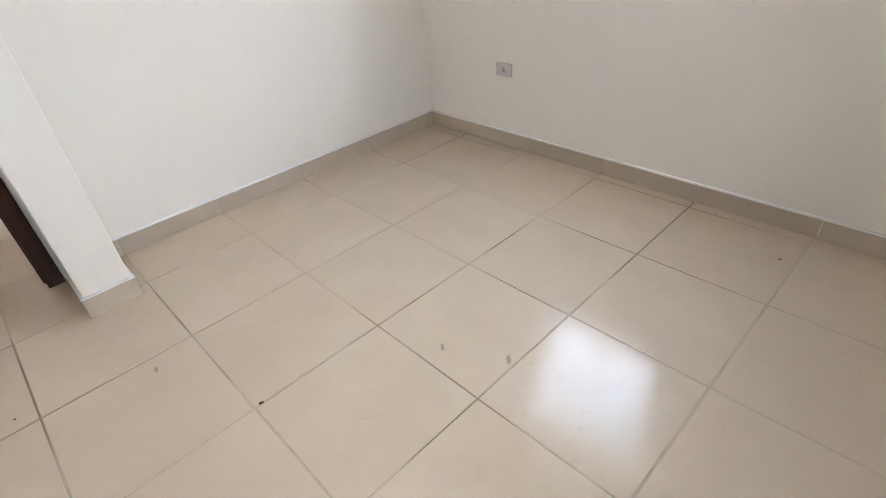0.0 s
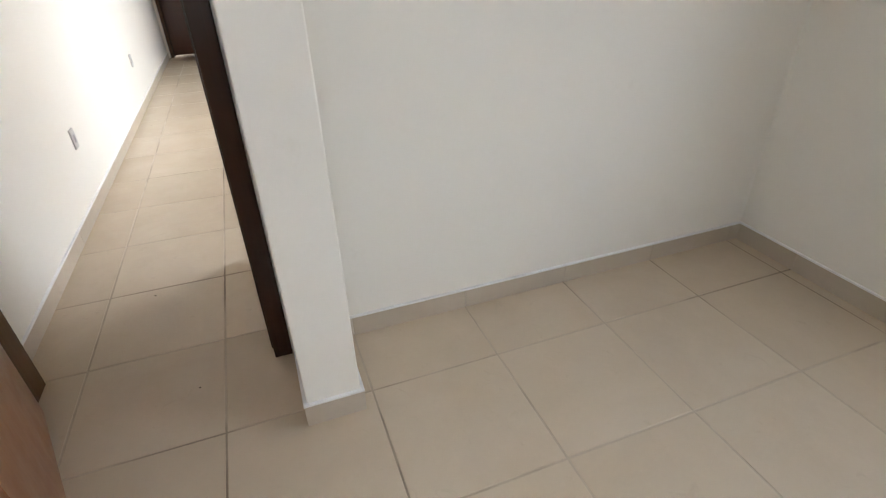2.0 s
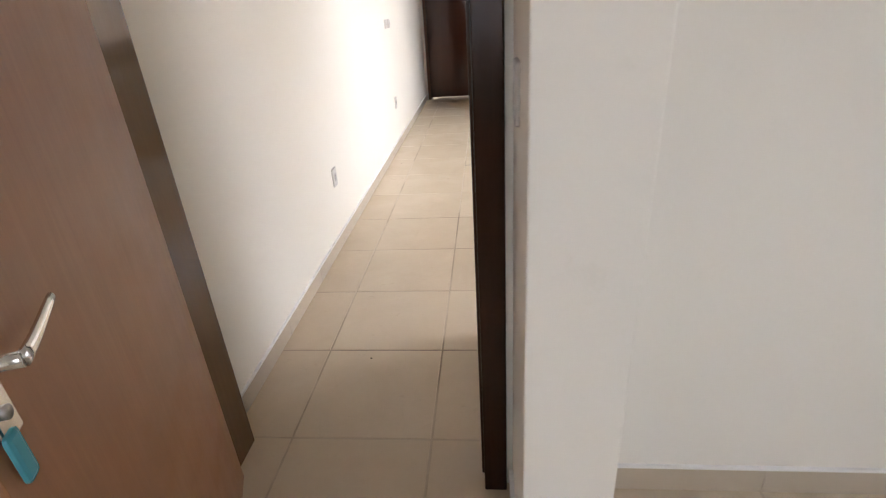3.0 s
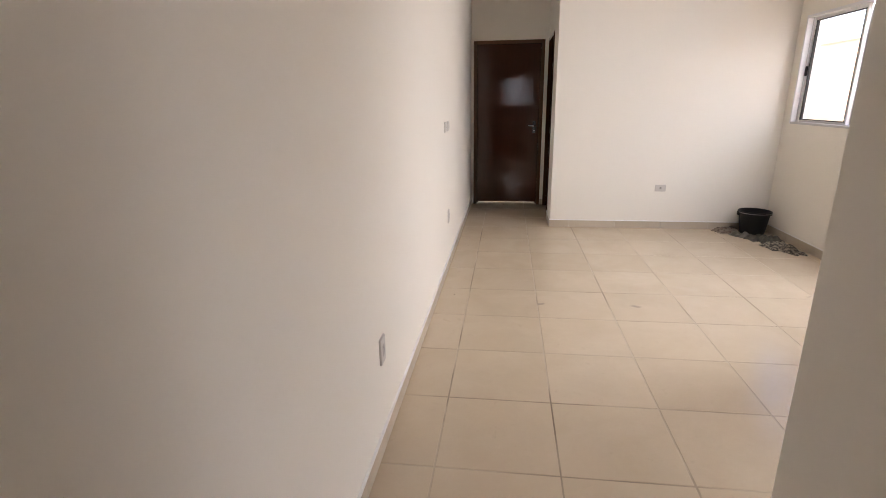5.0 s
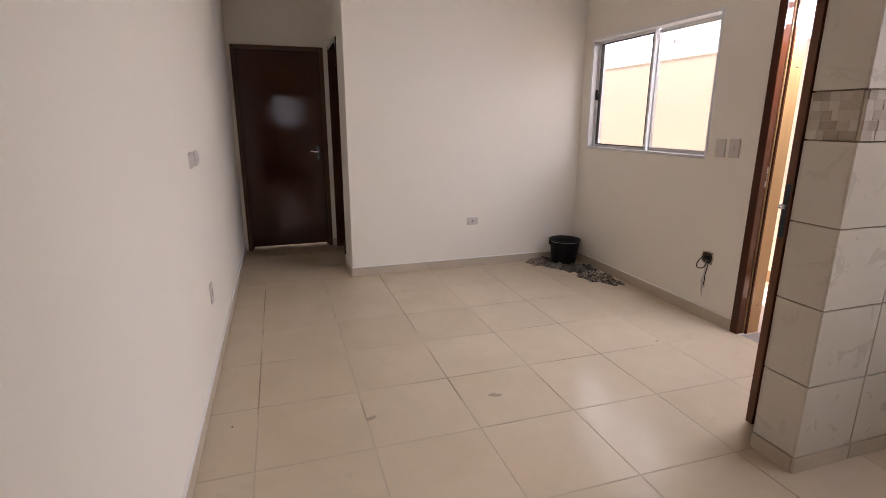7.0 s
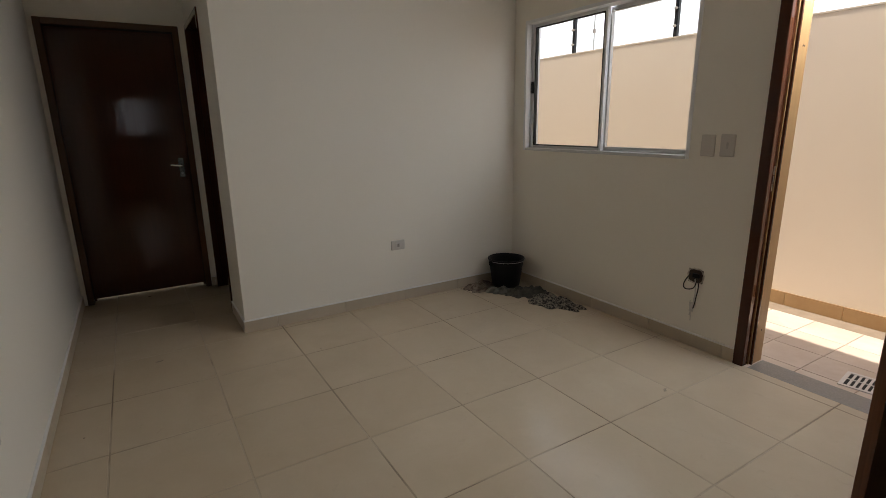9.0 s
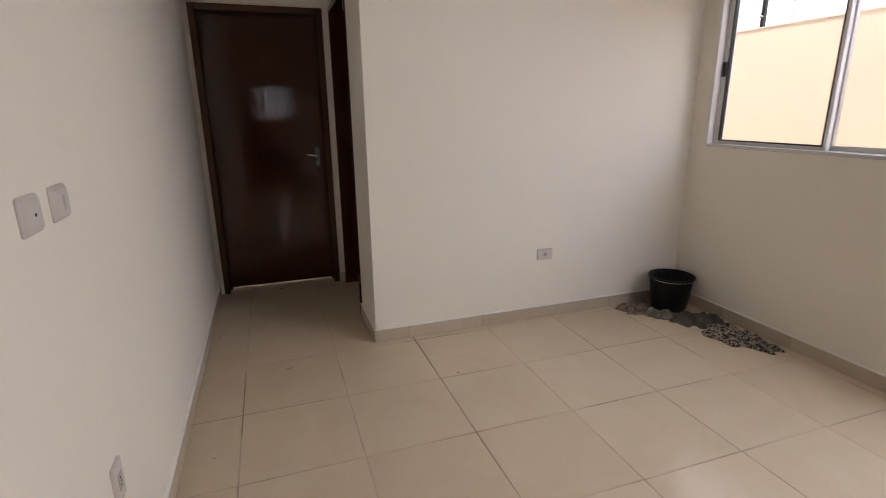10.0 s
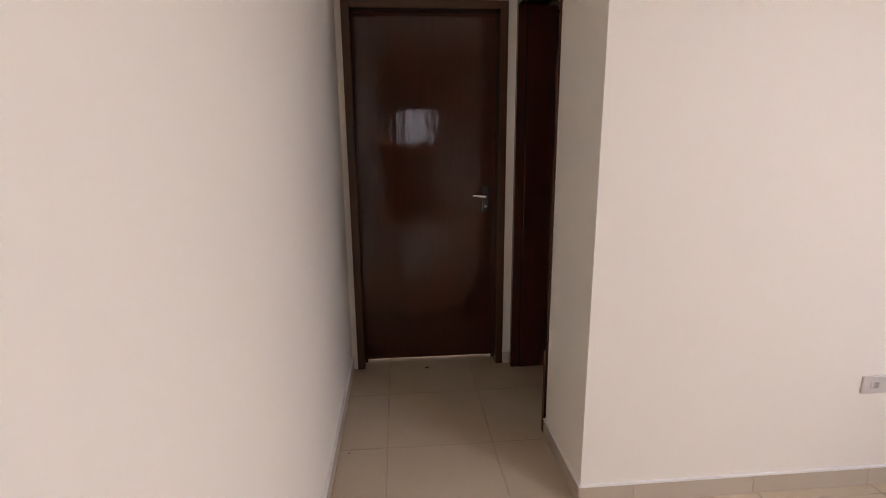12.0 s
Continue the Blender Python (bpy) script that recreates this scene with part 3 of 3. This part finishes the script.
rows_z = [(0.0, 0.070), (0.073, 0.389), (0.392, 0.708), (0.711, 1.025), (1.028, 1.338), (1.342, 1.512), (1.516, 1.832), (1.835, 2.151), (2.154, 2.470), (2.473, HIGH)]
for k, (z0, z1) in enumerate(rows_z):
    z0, z1 = z0 + 0.0018 * (k > 0), z1 - 0.0018
    m = BANDGROUT if k == 5 else (SKIRT if k == 0 else KTILE)
    e = 0.004 if k == 0 else 0.0
    wall_tile(2.340 - e, 2.347, -3.246, -3.071, z0, z1, m)
    x = 2.340
    while x < EAST - 0.02:
        x2 = min(x + 0.316, EAST)
        wall_tile(x, x2, -3.255 - e, -3.2475, z0, z1, m)
        x = x2 + 0.006
    x = 2.340
    while x < EAST - 0.1:
        x2 = min(x + 0.316, EAST - 0.03)
        wall_tile(x, x2, -3.0695, -3.062 + e, z0, z1, m)
        x = x2 + 0.006

# band of small stone pieces round the wall end
def stone_row(n, put):
    """Fills 0..1 with n stones of uneven width."""
    cuts = sorted([0.0, 1.0] + [(k + random.uniform(-0.28, 0.28)) / n for k in range(1, n)])
    for a, c in zip(cuts, cuts[1:]):
        put(a, c)


zr = [1.342, 1.376, 1.411, 1.446, 1.480, 1.512]
for z0, z1 in zip(zr, zr[1:]):
    stone_row(5, lambda a, c: part("mosaic_stone", box(bmesh.new(), 2.3362 - random.uniform(0, 0.0025), 2.3398, -3.246 + 0.175 * a + 0.0004, -3.246 + 0.175 * c - 0.0004, z0 + 0.0004, z1 - 0.0004), STONES, pier))
    stone_row(16, lambda a, c: part("mosaic_stone", box(bmesh.new(), 2.3410 + 0.62 * a + 0.0004, 2.3410 + 0.62 * c - 0.0004, -3.2588 - random.uniform(0, 0.0025), -3.2552, z0 + 0.0004, z1 - 0.0004), STONES, pier))

# ---- skirting ----
def skirting(name, axis, wall, side, u0, u1, start, SK=0.078, label="cream tile skirting with white painted top edge"):
    """A run of skirting tiles on a wall face. side: +1 or -1, the way it stands out."""
    bm = bmesh.new()
    d0, d1 = sorted((wall, wall + side * 0.012))
    lim = (d0, d1, u0, u1) if axis == "y" else (u0, u1, d0, d1)
    box(bm, *lim, SK + 0.0005, SK + 0.009, 0.0015)
    run = structure(name, bm, CAULK, label, "skirting")
    a = u0
    cuts = [start + k * PITCH for k in range(-40, 40)]
    for c in [c for c in cuts if u0 + 0.01 < c < u1 - 0.01] + [u1]:
        p0, p1 = a + 0.0016, c - 0.0016
        d0, d1 = sorted((wall + side * 0.0005, wall + side * (0.010 + random.uniform(0, 0.0012))))
        lim = (d0, d1, p0, p1) if axis == "y" else (p0, p1, d0, d1)
        part("skirting_tile", box(bmesh.new(), *lim, 0, SK), SKIRT, run)
        a = c
    return run


skirting("baseboard", "y", 0.0, 1, KIT + 0.004, END, TY + 0.12)
skirting("baseboard", "x", LIV_N, -1, HALL_X - 0.010, EAST, 1.215)
skirting("baseboard", "y", HALL_X, -1, LIV_N + 0.0005, BATH_Y[0], 0.9)
skirting("baseboard", "y", EAST, -1, EXT_Y[1] + 0.014, LIV_N - 0.0125, -1.97)
skirting("baseboard", "x", BED, -1, 1.1885, EAST, 1.741, 0.088)
skirting("baseboard", "y", EAST, -1, SOUTH, BED - 0.0125, -6.6, 0.088)
skirting("baseboard", "x", -6.157, -1, 0.995, 1.200, 5, 0.088)
skirting("baseboard", "y", 1.188, 1, -6.1565, BED - 0.0125, 5, 0.088)
skirting("baseboard", "y", 1.007, -1, -6.1565, BED - 0.030, 5, 0.088)
skirting("baseboard", "y", 0.995, -1, KIT + 0.006, -4.93, 5)
skirting("baseboard", "x", -4.93, 1, 0.983, 1.157, 5)
skirting("baseboard", "y", 0.0, 1, SOUTH, BED - 0.012, -6.6)
skirting("baseboard", "x", SOUTH, 1, 0.013, EAST - 0.013, 0.735)
skirting("baseboard", "x", END, -1, 0.950, HALL_X - 0.001, 5)


# ---- wall fittings ----
def pillow(w, h, depth, corner, steps):
    """A plate with rounded corners whose edge curves forward; steps: (inset, share of the depth)."""
    bm = bmesh.new()
    rings = []
    for inset, share in steps:
        r = max(corner - inset * 0.6, 0.001)
        ring = []
        for cx, cz, a0 in ((1, 1, 0), (-1, 1, 90), (-1, -1, 180), (1, -1, 270)):
            for k in range(6):
                a = radians(a0 + 18 * k)
                ring.append(bm.verts.new((cx * (w / 2 - inset - r) + r * math.cos(a), -depth * share, cz * (h / 2 - inset - r) + r * math.sin(a))))
        rings.append(ring)
    for p, q in zip(rings, rings[1:]):
        for k in range(24):
            bm.faces.new((p[k], p[(k + 1) % 24], q[(k + 1) % 24], q[k]))
    bm.faces.new(rings[0][::-1])
    bm.faces.new(rings[-1])
    bmesh.ops.recalc_face_normals(bm, faces=bm.faces)
    return bm


FLAT = ((0, 0), (0, 0.55), (0.001, 0.8), (0.0025, 0.94), (0.005, 1.0))
SOFT = ((0, 0), (0, 0.22), (0.0010, 0.36), (0.010, 0.80), (0.016, 0.97), (0.018, 1.0))


def wall_plate(name, at, turn, label, category, w=0.075, h=0.115, face="socket", group=""):
    """A wall plate; local -y comes out of the wall."""
    t = thing(name, label, category, group, at=at, turn=turn)
    soft = 0.080 < h < 0.082
    deep = 0.014 if soft else 0.009 if face in ("socket", "wide") else 0.0086
    part("plate", pillow(w, h, deep, 0.009 if soft else 0.006, SOFT if soft else FLAT), WHITEPLASTIC, t)
    if face == "socket":
        part("insert", box(bmesh.new(), -0.015, 0.015, -0.0105, -0.008, -0.024, 0.024, 0.001), GREYPLASTIC, t, "grey recessed socket face")
        for z in (-0.011, 0.0, 0.011):
            part("pin_hole", cyl(bmesh.new(), (0 if z else 0.004, -0.0102, z), (0 if z else 0.004, -0.0109, z), 0.0026, seg=10), BLACKPLASTIC, t)
    elif face == "wide":
        part("insert", box(bmesh.new(), -0.024, 0.024, -0.0105, -0.008, -0.015, 0.015, 0.001), WHITEPLASTIC, t)
        part("socket_face", box(bmesh.new(), -0.012, 0.012, -0.0115, -0.0095, -0.013, 0.013, 0.001), GREYPLASTIC, t, "grey recessed socket face")
        for z in (-0.008, 0.0, 0.008):
            part("pin_hole", cyl(bmesh.new(), (0, -0.0112, z), (0, -0.0119, z), 0.0024, seg=10), BLACKPLASTIC, t)
    elif face == "rocker":
        rocker = pillow(0.015, 0.038, 0.0045, 0.0072, ((0, 0), (0, 0.4), (0.001, 0.75), (0.003, 1.0)))
        bmesh.ops.translate(rocker, verts=rocker.verts, vec=(0, -deep + 0.0028, 0))
        part("rocker", rocker, GREYROCKER, t, "narrow pale grey rocker")
    elif face == "hole":
        part("coax_hole", cyl(bmesh.new(), (0, -deep + 0.001, 0), (0, -deep - 0.0008, 0), 0.0036, seg=16), BLACKPLASTIC, t, "small black round hole")
    for z in (-h * 0.42, h * 0.42) if face == "socket" else ():
        part("screw", cyl(bmesh.new(), (0, -0.0085, z), (0, -0.0097, z), 0.003, seg=10), GREYPLASTIC, t)
    return t


wall_plate("outlet", (0.0, -3.936, 0.438), 90, "white power outlet plate on the long wall", "outlet", group="outlets")
wall_plate("outlet", (0.0, -1.528, 0.455), 90, "white power outlet plate low on the long wall", "outlet", group="outlets")
wall_plate("outlet", (2.177, LIV_N, 0.455), 0, "white wide power outlet plate above the skirting", "outlet", 0.115, 0.075, "wide", "outlets")
wall_plate("outlet", (EAST, -6.410, 0.46), -90, "white wide power outlet plate on bedroom wall", "outlet", 0.115, 0.075, "wide", "outlets")
wall_plate("coax_plate", (0.0, -1.677, 1.211), 90, "white pillow-shaped plate with one small black cable hole", "wall plate", 0.097, 0.081, "hole")
wall_plate("light_switch", (0.0, -1.517, 1.211), 90, "white single rocker light switch plate", "switch", 0.096, 0.081, "rocker", "switches")
wall_plate("light_switch", (1.007, -5.945, 1.218), -90, "white single rocker switch on the wall stub", "switch", 0.072, 0.108, "rocker", "switches")
wall_plate("blank_plate", (EAST, -1.745, 1.226), -90, "plain white cover plate under the window's level", "wall plate", 0.082, 0.122, "blank")
wall_plate("light_switch", (EAST, -1.858, 1.229), -90, "white single rocker switch near the front door", "switch", 0.082, 0.122, "rocker", "switches")

# open junction box with loose wires
jb = thing("junction_box", "open wall box with loose black and white wires", "junction box", at=(EAST, -1.757, 0.450), turn=-90)
part("box_back", box(bmesh.new(), -0.046, 0.046, -0.002, 0, -0.042, 0.042, 0.0008), BOXMAT, jb, "dark broken wall box opening")
bm = bmesh.new()
ring_in, ring_out, ring_low = [], [], []
for k in range(28):
    a = 2 * math.pi * k / 28
    q4 = 1.0 + 0.16 * abs(math.sin(2 * a)) ** 2
    r0, r1 = q4 * random.uniform(0.038, 0.041), q4 * random.uniform(0.043, 0.048)
    ring_in.append(bm.verts.new((1.12 * r0 * math.cos(a), -0.0025, r0 * math.sin(a))))
    ring_out.append(bm.verts.new((1.12 * r1 * math.cos(a), -0.004, r1 * math.sin(a))))
    ring_low.append(bm.verts.new((1.16 * r1 * math.cos(a), 0.0, 1.04 * r1 * math.sin(a))))
for k in range(28):
    q = (k + 1) % 28
    bm.faces.new((ring_in[k], ring_in[q], ring_out[q], ring_out[k]))
    bm.faces.new((ring_out[k], ring_out[q], ring_low[q], ring_low[k]))
part("broken_plaster_edge", bm, simple("broken_plaster", (0.62, 0.55, 0.46), 0.95, 0, 0.4, 60.0), jb)
part("terminal", box(bmesh.new(), -0.012, 0.03, -0.02, -0.002, -0.008, 0.018, 0.003), BLACKPLASTIC, jb)
tube("wire", [(-0.03, -0.004, 0.01), (-0.05, -0.03, -0.03), (-0.045, -0.05, -0.075), (-0.01, -0.05, -0.08), (0.03, -0.04, -0.06), (0.02, -0.02, -0.01)], 0.0035, WIREBLACK, jb, "black looped cable")
tube("wire", [(0.02, -0.004, -0.01), (0.05, -0.04, -0.05), (0.045, -0.05, -0.11), (0.03, -0.03, -0.16), (0.015, -0.02, -0.20)], 0.0035, WIREBLACK, jb, "black hanging cable")
tube("wire", [(0.0, -0.004, -0.02), (0.04, -0.05, -0.07), (0.03, -0.045, -0.14), (0.005, -0.02, -0.20), (-0.008, -0.014, -0.25)], 0.004, WIREWHITE, jb, "pale hanging cable")
tube("wire", [(0.0, -0.03, -0.15), (-0.012, -0.02, -0.18), (0.0, -0.015, -0.215), (0.0, -0.012, -0.285)], 0.003, WIREWHITE, jb, "stripped pale cable end")
part("tape_flag", box(bmesh.new(), -0.012, 0.012, -0.016, -0.012, -0.225, -0.165, 0.001), WIREWHITE, jb, "pale strip of tape")

# ---- bucket and rags ----
bucket = thing("bucket", "black plastic builder's bucket standing in the corner", "bucket", at=(3.10, -0.195, 0.010))
bucket.scale = (1.07, 1.07, 0.96)
bm = lathe(bmesh.new(), [(0.0, 0.004), (0.100, 0.004), (0.104, 0.0), (0.110, 0.02), (0.134, 0.215), (0.139, 0.25), (0.134, 0.252), (0.129, 0.215), (0.105, 0.02), (0.0, 0.012)], 48)
part("body", bm, BLACKPLASTIC, bucket, smooth=True)
bm = lathe(bmesh.new(), [(0.134, 0.236), (0.143, 0.239), (0.146, 0.247), (0.144, 0.255), (0.138, 0.257), (0.1335, 0.250)], 48)
part("rim", bm, BLACKPLASTIC, bucket, "thick rolled black rim", True)
for s in (-1, 1):
    part("ear", box(bmesh.new(), s * 0.148 - 0.010, s * 0.148 + 0.010, -0.018, 0.018, 0.205, 0.250, 0.004), BLACKPLASTIC, bucket)
# steel wire round the front, added to draw the rim's bright highlight
pts = [(0.152 * math.cos(a), -0.152 * math.sin(a), 0.243) for a in [math.pi * k / 14 for k in range(15)]]
tube("bail", pts, 0.002, STEEL, bucket, "thin steel wire standing in for the rim's highlight")


def rag(label, centre, rx, ry, high, turn, material, seed, folds=5):
    """A crumpled wet cloth on the floor: lumpy folds with a ragged outline."""
    rnd = random.Random(seed)
    bm = bmesh.new()
    nr, na = 16, 56
    ph = [rnd.uniform(0, 6.28) for _ in range(8)]
    off = Vector((rnd.uniform(0, 40), rnd.uniform(0, 40), 0))
    rings = []
    for i in range(nr + 1):
        f = i / nr
        ring = []
        for k in range(na):
            a = 2 * math.pi * k / na
            edge = 1.04 + 0.18 * math.sin(3 * a + ph[0]) + 0.11 * math.sin(folds * a + ph[1]) + 0.07 * math.sin(11 * a + ph[2])
            x, y = rx * f * edge * math.cos(a), ry * f * edge * math.sin(a)
            n1 = noise.noise(Vector((x * 13, y * 13, 0)) + off)
            n2 = noise.noise(Vector((x * 34, y * 34, 3)) + off)
            ridge = math.sin(folds * 1.3 * (x / rx) + 1.6 * (y / ry) + 2.6 * n1 + ph[3])
            z = high * (1 - f ** 1.8) ** 0.8 * (0.72 + 0.26 * ridge + 0.35 * n1) + 0.005 * n2 * (1 - f ** 4)
            ring.append(bm.verts.new((x, y, max(z, 0.001) + 0.004 * (1 - f ** 6))))
        rings.append(ring)
    for p, q in zip(rings, rings[1:]):
        for k in range(na):
            bm.faces.new((p[k], p[(k + 1) % na], q[(k + 1) % na], q[k]))
    bmesh.ops.remove_doubles(bm, verts=rings[0], dist=0.02)
    low = [bm.verts.new((v.co.x, v.co.y, 0.0)) for v in rings[-1]]
    for k in range(na):
        bm.faces.new((rings[-1][k], rings[-1][(k + 1) % na], low[(k + 1) % na], low[k]))
    bm.faces.new(low)
    ob = new("rag", mesh_of("rag", bm, material, True))
    ob.matrix_world = pose(*centre, 0, 0, turn)
    return tagged(ob, label, "rag", "rags round the bucket")


GREYCLOTH = cloth_material("grey_rag", (0.055, 0.049, 0.037), (0.105, 0.094, 0.072), 30.0)
BROWNCLOTH = cloth_material("brown_flecked_rag", (0.10, 0.062, 0.040), (0.27, 0.215, 0.16), 34.0)
LIGHTCLOTH = cloth_material("light_grey_rag", (0.10, 0.093, 0.073), (0.20, 0.19, 0.155), 20.0)
LEOPARD = cloth_material("spotted_rag", (0.018, 0.014, 0.010), (0.38, 0.325, 0.245), 60.0)
rag("brown flecked rag crumpled against the skirting", (2.885, -0.115, 0), 0.14, 0.09, 0.06, 20, BROWNCLOTH, 3)
rag("light grey damp rag beside the bucket", (2.965, -0.295, 0), 0.105, 0.075, 0.055, -40, LIGHTCLOTH, 5)
rag("dark grey damp rag beside the bucket", (3.045, -0.400, 0), 0.10, 0.085, 0.060, 10, GREYCLOTH, 8)
rag("grey brown rag folded in a lump", (3.155, -0.48, 0), 0.115, 0.095, 0.080, -30, GREYCLOTH, 13)
rag("dark rag with pale spots spread out", (3.140, -0.735, 0), 0.215, 0.120, 0.065, -78, LEOPARD, 21, 7)


# ---- crumbs on the floor ----
def crumb(x, y, s, seed):
    rnd = random.Random(seed)
    bm = bmesh.new()
    bmesh.ops.create_icosphere(bm, subdivisions=1, radius=s)
    for v in bm.verts:
        v.co = Vector((v.co.x * rnd.uniform(0.7, 1.6), v.co.y * rnd.uniform(0.6, 1.3), abs(v.co.z) * 0.45 * rnd.uniform(0.6, 1.2)))
    ob = new("dirt_crumb", mesh_of("dirt_crumb", bm, DEBRIS))
    ob.matrix_world = pose(x, y, 0.0005, 0, 0, rnd.uniform(0, 360))
    return tagged(ob, "small dry brown crumb on the tile", "crumb", "crumbs on the floor")


for x, y, r, k in ((1.348, -0.540, 0.006, 1), (0.463, 1.250, 0.013, 2), (0.645, -5.84, 0.004, 3), (1.263, -7.092, 0.008, 4), (0.057, 0.415, 0.004, 5),
                   (3.060, -8.045, 0.006, 6), (0.674, -6.532, 0.005, 7), (0.120, -2.210, 0.006, 8), (0.430, -5.143, 0.005, 9), (0.13, -0.86, 0.004, 10)):
    crumb(x, y, r, k)


def dust_smear(x, y, rx, ry, turn, seed):
    """A thin ragged patch of dried dirt on a tile."""
    rnd = random.Random(seed)
    bm = bmesh.new()
    ring = []
    for k in range(18):
        a, r = 2 * math.pi * k / 18, rnd.uniform(0.55, 1.1)
        ring.append(bm.verts.new((rx * r * math.cos(a), ry * r * math.sin(a), 0.0004)))
    low = [bm.verts.new((v.co.x * 1.04, v.co.y * 1.04, 0)) for v in ring]
    bm.faces.new(ring)
    for k in range(18):
        bm.faces.new((ring[k], ring[(k + 1) % 18], low[(k + 1) % 18], low[k]))
    ob = new("dust_smear", mesh_of("dust_smear", bm, SMEAR))
    ob.matrix_world = pose(x, y, 0.0006, 0, 0, turn)
    return tagged(ob, "faint dried dirt smear on a floor tile", "stain", "stains on the floor")


dust_smear(0.760, -2.336, 0.032, 0.017, 25, 1)
dust_smear(1.419, -2.320, 0.040, 0.018, -10, 2)
dust_smear(1.928, -7.568, 0.024, 0.009, 40, 3)
dust_smear(1.822, -7.358, 0.020, 0.008, 60, 4)
dust_smear(1.078, -6.669, 0.018, 0.007, 80, 5)
dust_smear(0.468, -0.166, 0.024, 0.010, 15, 6)
dust_smear(2.708, -2.026, 0.026, 0.009, 30, 7)

# ---- outside ----
GZ, YARD = -0.10, 4.85
structure("ground", box(bmesh.new(), -60, 60, -60, 60, GZ - 0.3, GZ - 0.02), SOIL, "dry bare ground around the house", "ground")
yard = structure("pavement", box(bmesh.new(), EAST + THICK, YARD, -12, 8, GZ - 0.02, GZ - 0.004), KGROUT, "terracotta tiled side passage of the yard", "pavement")
me = tile_mesh("paving_tile", 0.296, 0.296, 0.006, TERRACOTTA)
for i in range(5):
    for j in range(-14, 6):
        if EAST + THICK + i * 0.3 + 0.296 > YARD:
            continue
        ob = new("paving_tile", me)
        ob.parent = yard
        ob.location = (EAST + THICK + 0.003 + i * 0.3, j * 0.3 - 0.4, GZ - 0.006)
bw = structure("boundary_wall", box(bmesh.new(), YARD, YARD + 0.15, -14, 12, GZ - 0.3, 2.086, 0.004), OUTWALL, "cream painted boundary wall of the yard", "wall")
for k in range(-16, 18):
    part("coping_tile", box(bmesh.new(), YARD - 0.004, YARD + 0.154, k * 0.6 + 0.003, k * 0.6 + 0.597, 2.087, 2.098 + random.uniform(0, 0.004)), OUTWALL, bw)
for k in range(-20, 12):
    part("skirting_tile", box(bmesh.new(), YARD - 0.012, YARD - 0.0005, k * 0.4 + 0.002, k * 0.4 + 0.398, GZ - 0.002, GZ + 0.105), OCHRE, bw)


def fence_post(y, high):
    """An upright of an electric fence on the boundary wall, with its insulators."""
    t = thing("fence_post", "grey steel electric fence upright with insulators", "fence post", "fence uprights", at=(YARD + 0.075, y, 2.10))
    part("upright", box(bmesh.new(), -0.018, 0.018, -0.018, 0.018, 0, high, 0.003), DARKMETAL, t)
    part("foot_plate", box(bmesh.new(), -0.035, 0.035, -0.035, 0.035, -0.001, 0.005, 0.001), STEEL, t)
    for k in range(5):
        z = 0.1 + k * (high - 0.15) / 4
        part("insulator", cyl(bmesh.new(), (-0.012, 0, z), (-0.04, 0, z), 0.010, 0.014, 12), GREYPLASTIC, t, smooth=True)
    return t


rod = thing("fence_rod", "thin grey steel rod standing on the boundary wall", "rod", at=(YARD + 0.06, 0.63, 2.10))
part("shaft", cyl(bmesh.new(), (0, 0, 0), (0, 0, 0.7), 0.006, seg=10), STEEL, rod)
part("clamp", box(bmesh.new(), -0.012, 0.012, -0.014, 0.014, 0.18, 0.22, 0.002), GREYPLASTIC, rod)
POSTS = (-3.0, -0.34, 0.93, 3.4)
for y in POSTS:
    fence_post(y, 0.75)
wires = thing("fence_wires", "thin steel wires strung between fence uprights", "wire", at=(YARD + 0.04, 0, 2.10))
for k in range(5):
    z = 0.1 + k * 0.6 / 4
    part("strand", cyl(bmesh.new(), (0, -8, z), (0, 8, z), 0.0012, seg=6), STEEL, wires)


drain = thing("drain_grate", "small pale plastic drain grate in the yard paving", "drain", at=(3.86, -2.50, GZ), turn=8)
part("surround", box(box(box(box(bmesh.new(), -0.11, 0.11, -0.11, -0.09, 0, 0.006), -0.11, 0.11, 0.09, 0.11, 0, 0.006), -0.11, -0.09, -0.09, 0.09, 0, 0.006), 0.09, 0.11, -0.09, 0.09, 0, 0.006), WHITEPLASTIC, drain)
# thin black sheet stands in for the shade below the bars
part("sump", box(bmesh.new(), -0.09, 0.09, -0.09, 0.09, 0.0002, 0.0012), BLACKPLASTIC, drain, "flat black sheet as the shade under the bars")
for k in range(6):
    part("bar", box(bmesh.new(), -0.09, 0.09, -0.072 + 0.0265 * k, -0.060 + 0.0265 * k, 0.0015, 0.005), WHITEPLASTIC, drain)
part("cross_bar", box(bmesh.new(), -0.006, 0.006, -0.09, 0.09, 0.0052, 0.0062), WHITEPLASTIC, drain)


# bright haze of the sky, low in the east and in the south
def haze(name, strength):
    m, nt, b, link = shader(name)
    em = nt.nodes.new("ShaderNodeEmission")
    em.inputs["Color"].default_value, em.inputs["Strength"].default_value = (0.93, 0.965, 1.0, 1), strength
    link(em.outputs[0], nt.nodes["Material Output"].inputs["Surface"])
    return m


structure("backdrop", box(bmesh.new(), 80, 80.5, -120, 120, -2, 90), haze("bright_haze", 1.4), "white haze of the bright sky beyond the wall", "sky")
structure("backdrop", box(bmesh.new(), -120, 79, -80.5, -80, -2, 90), haze("sunlit_haze", 1.7), "white haze of the bright sky beyond the house", "sky")
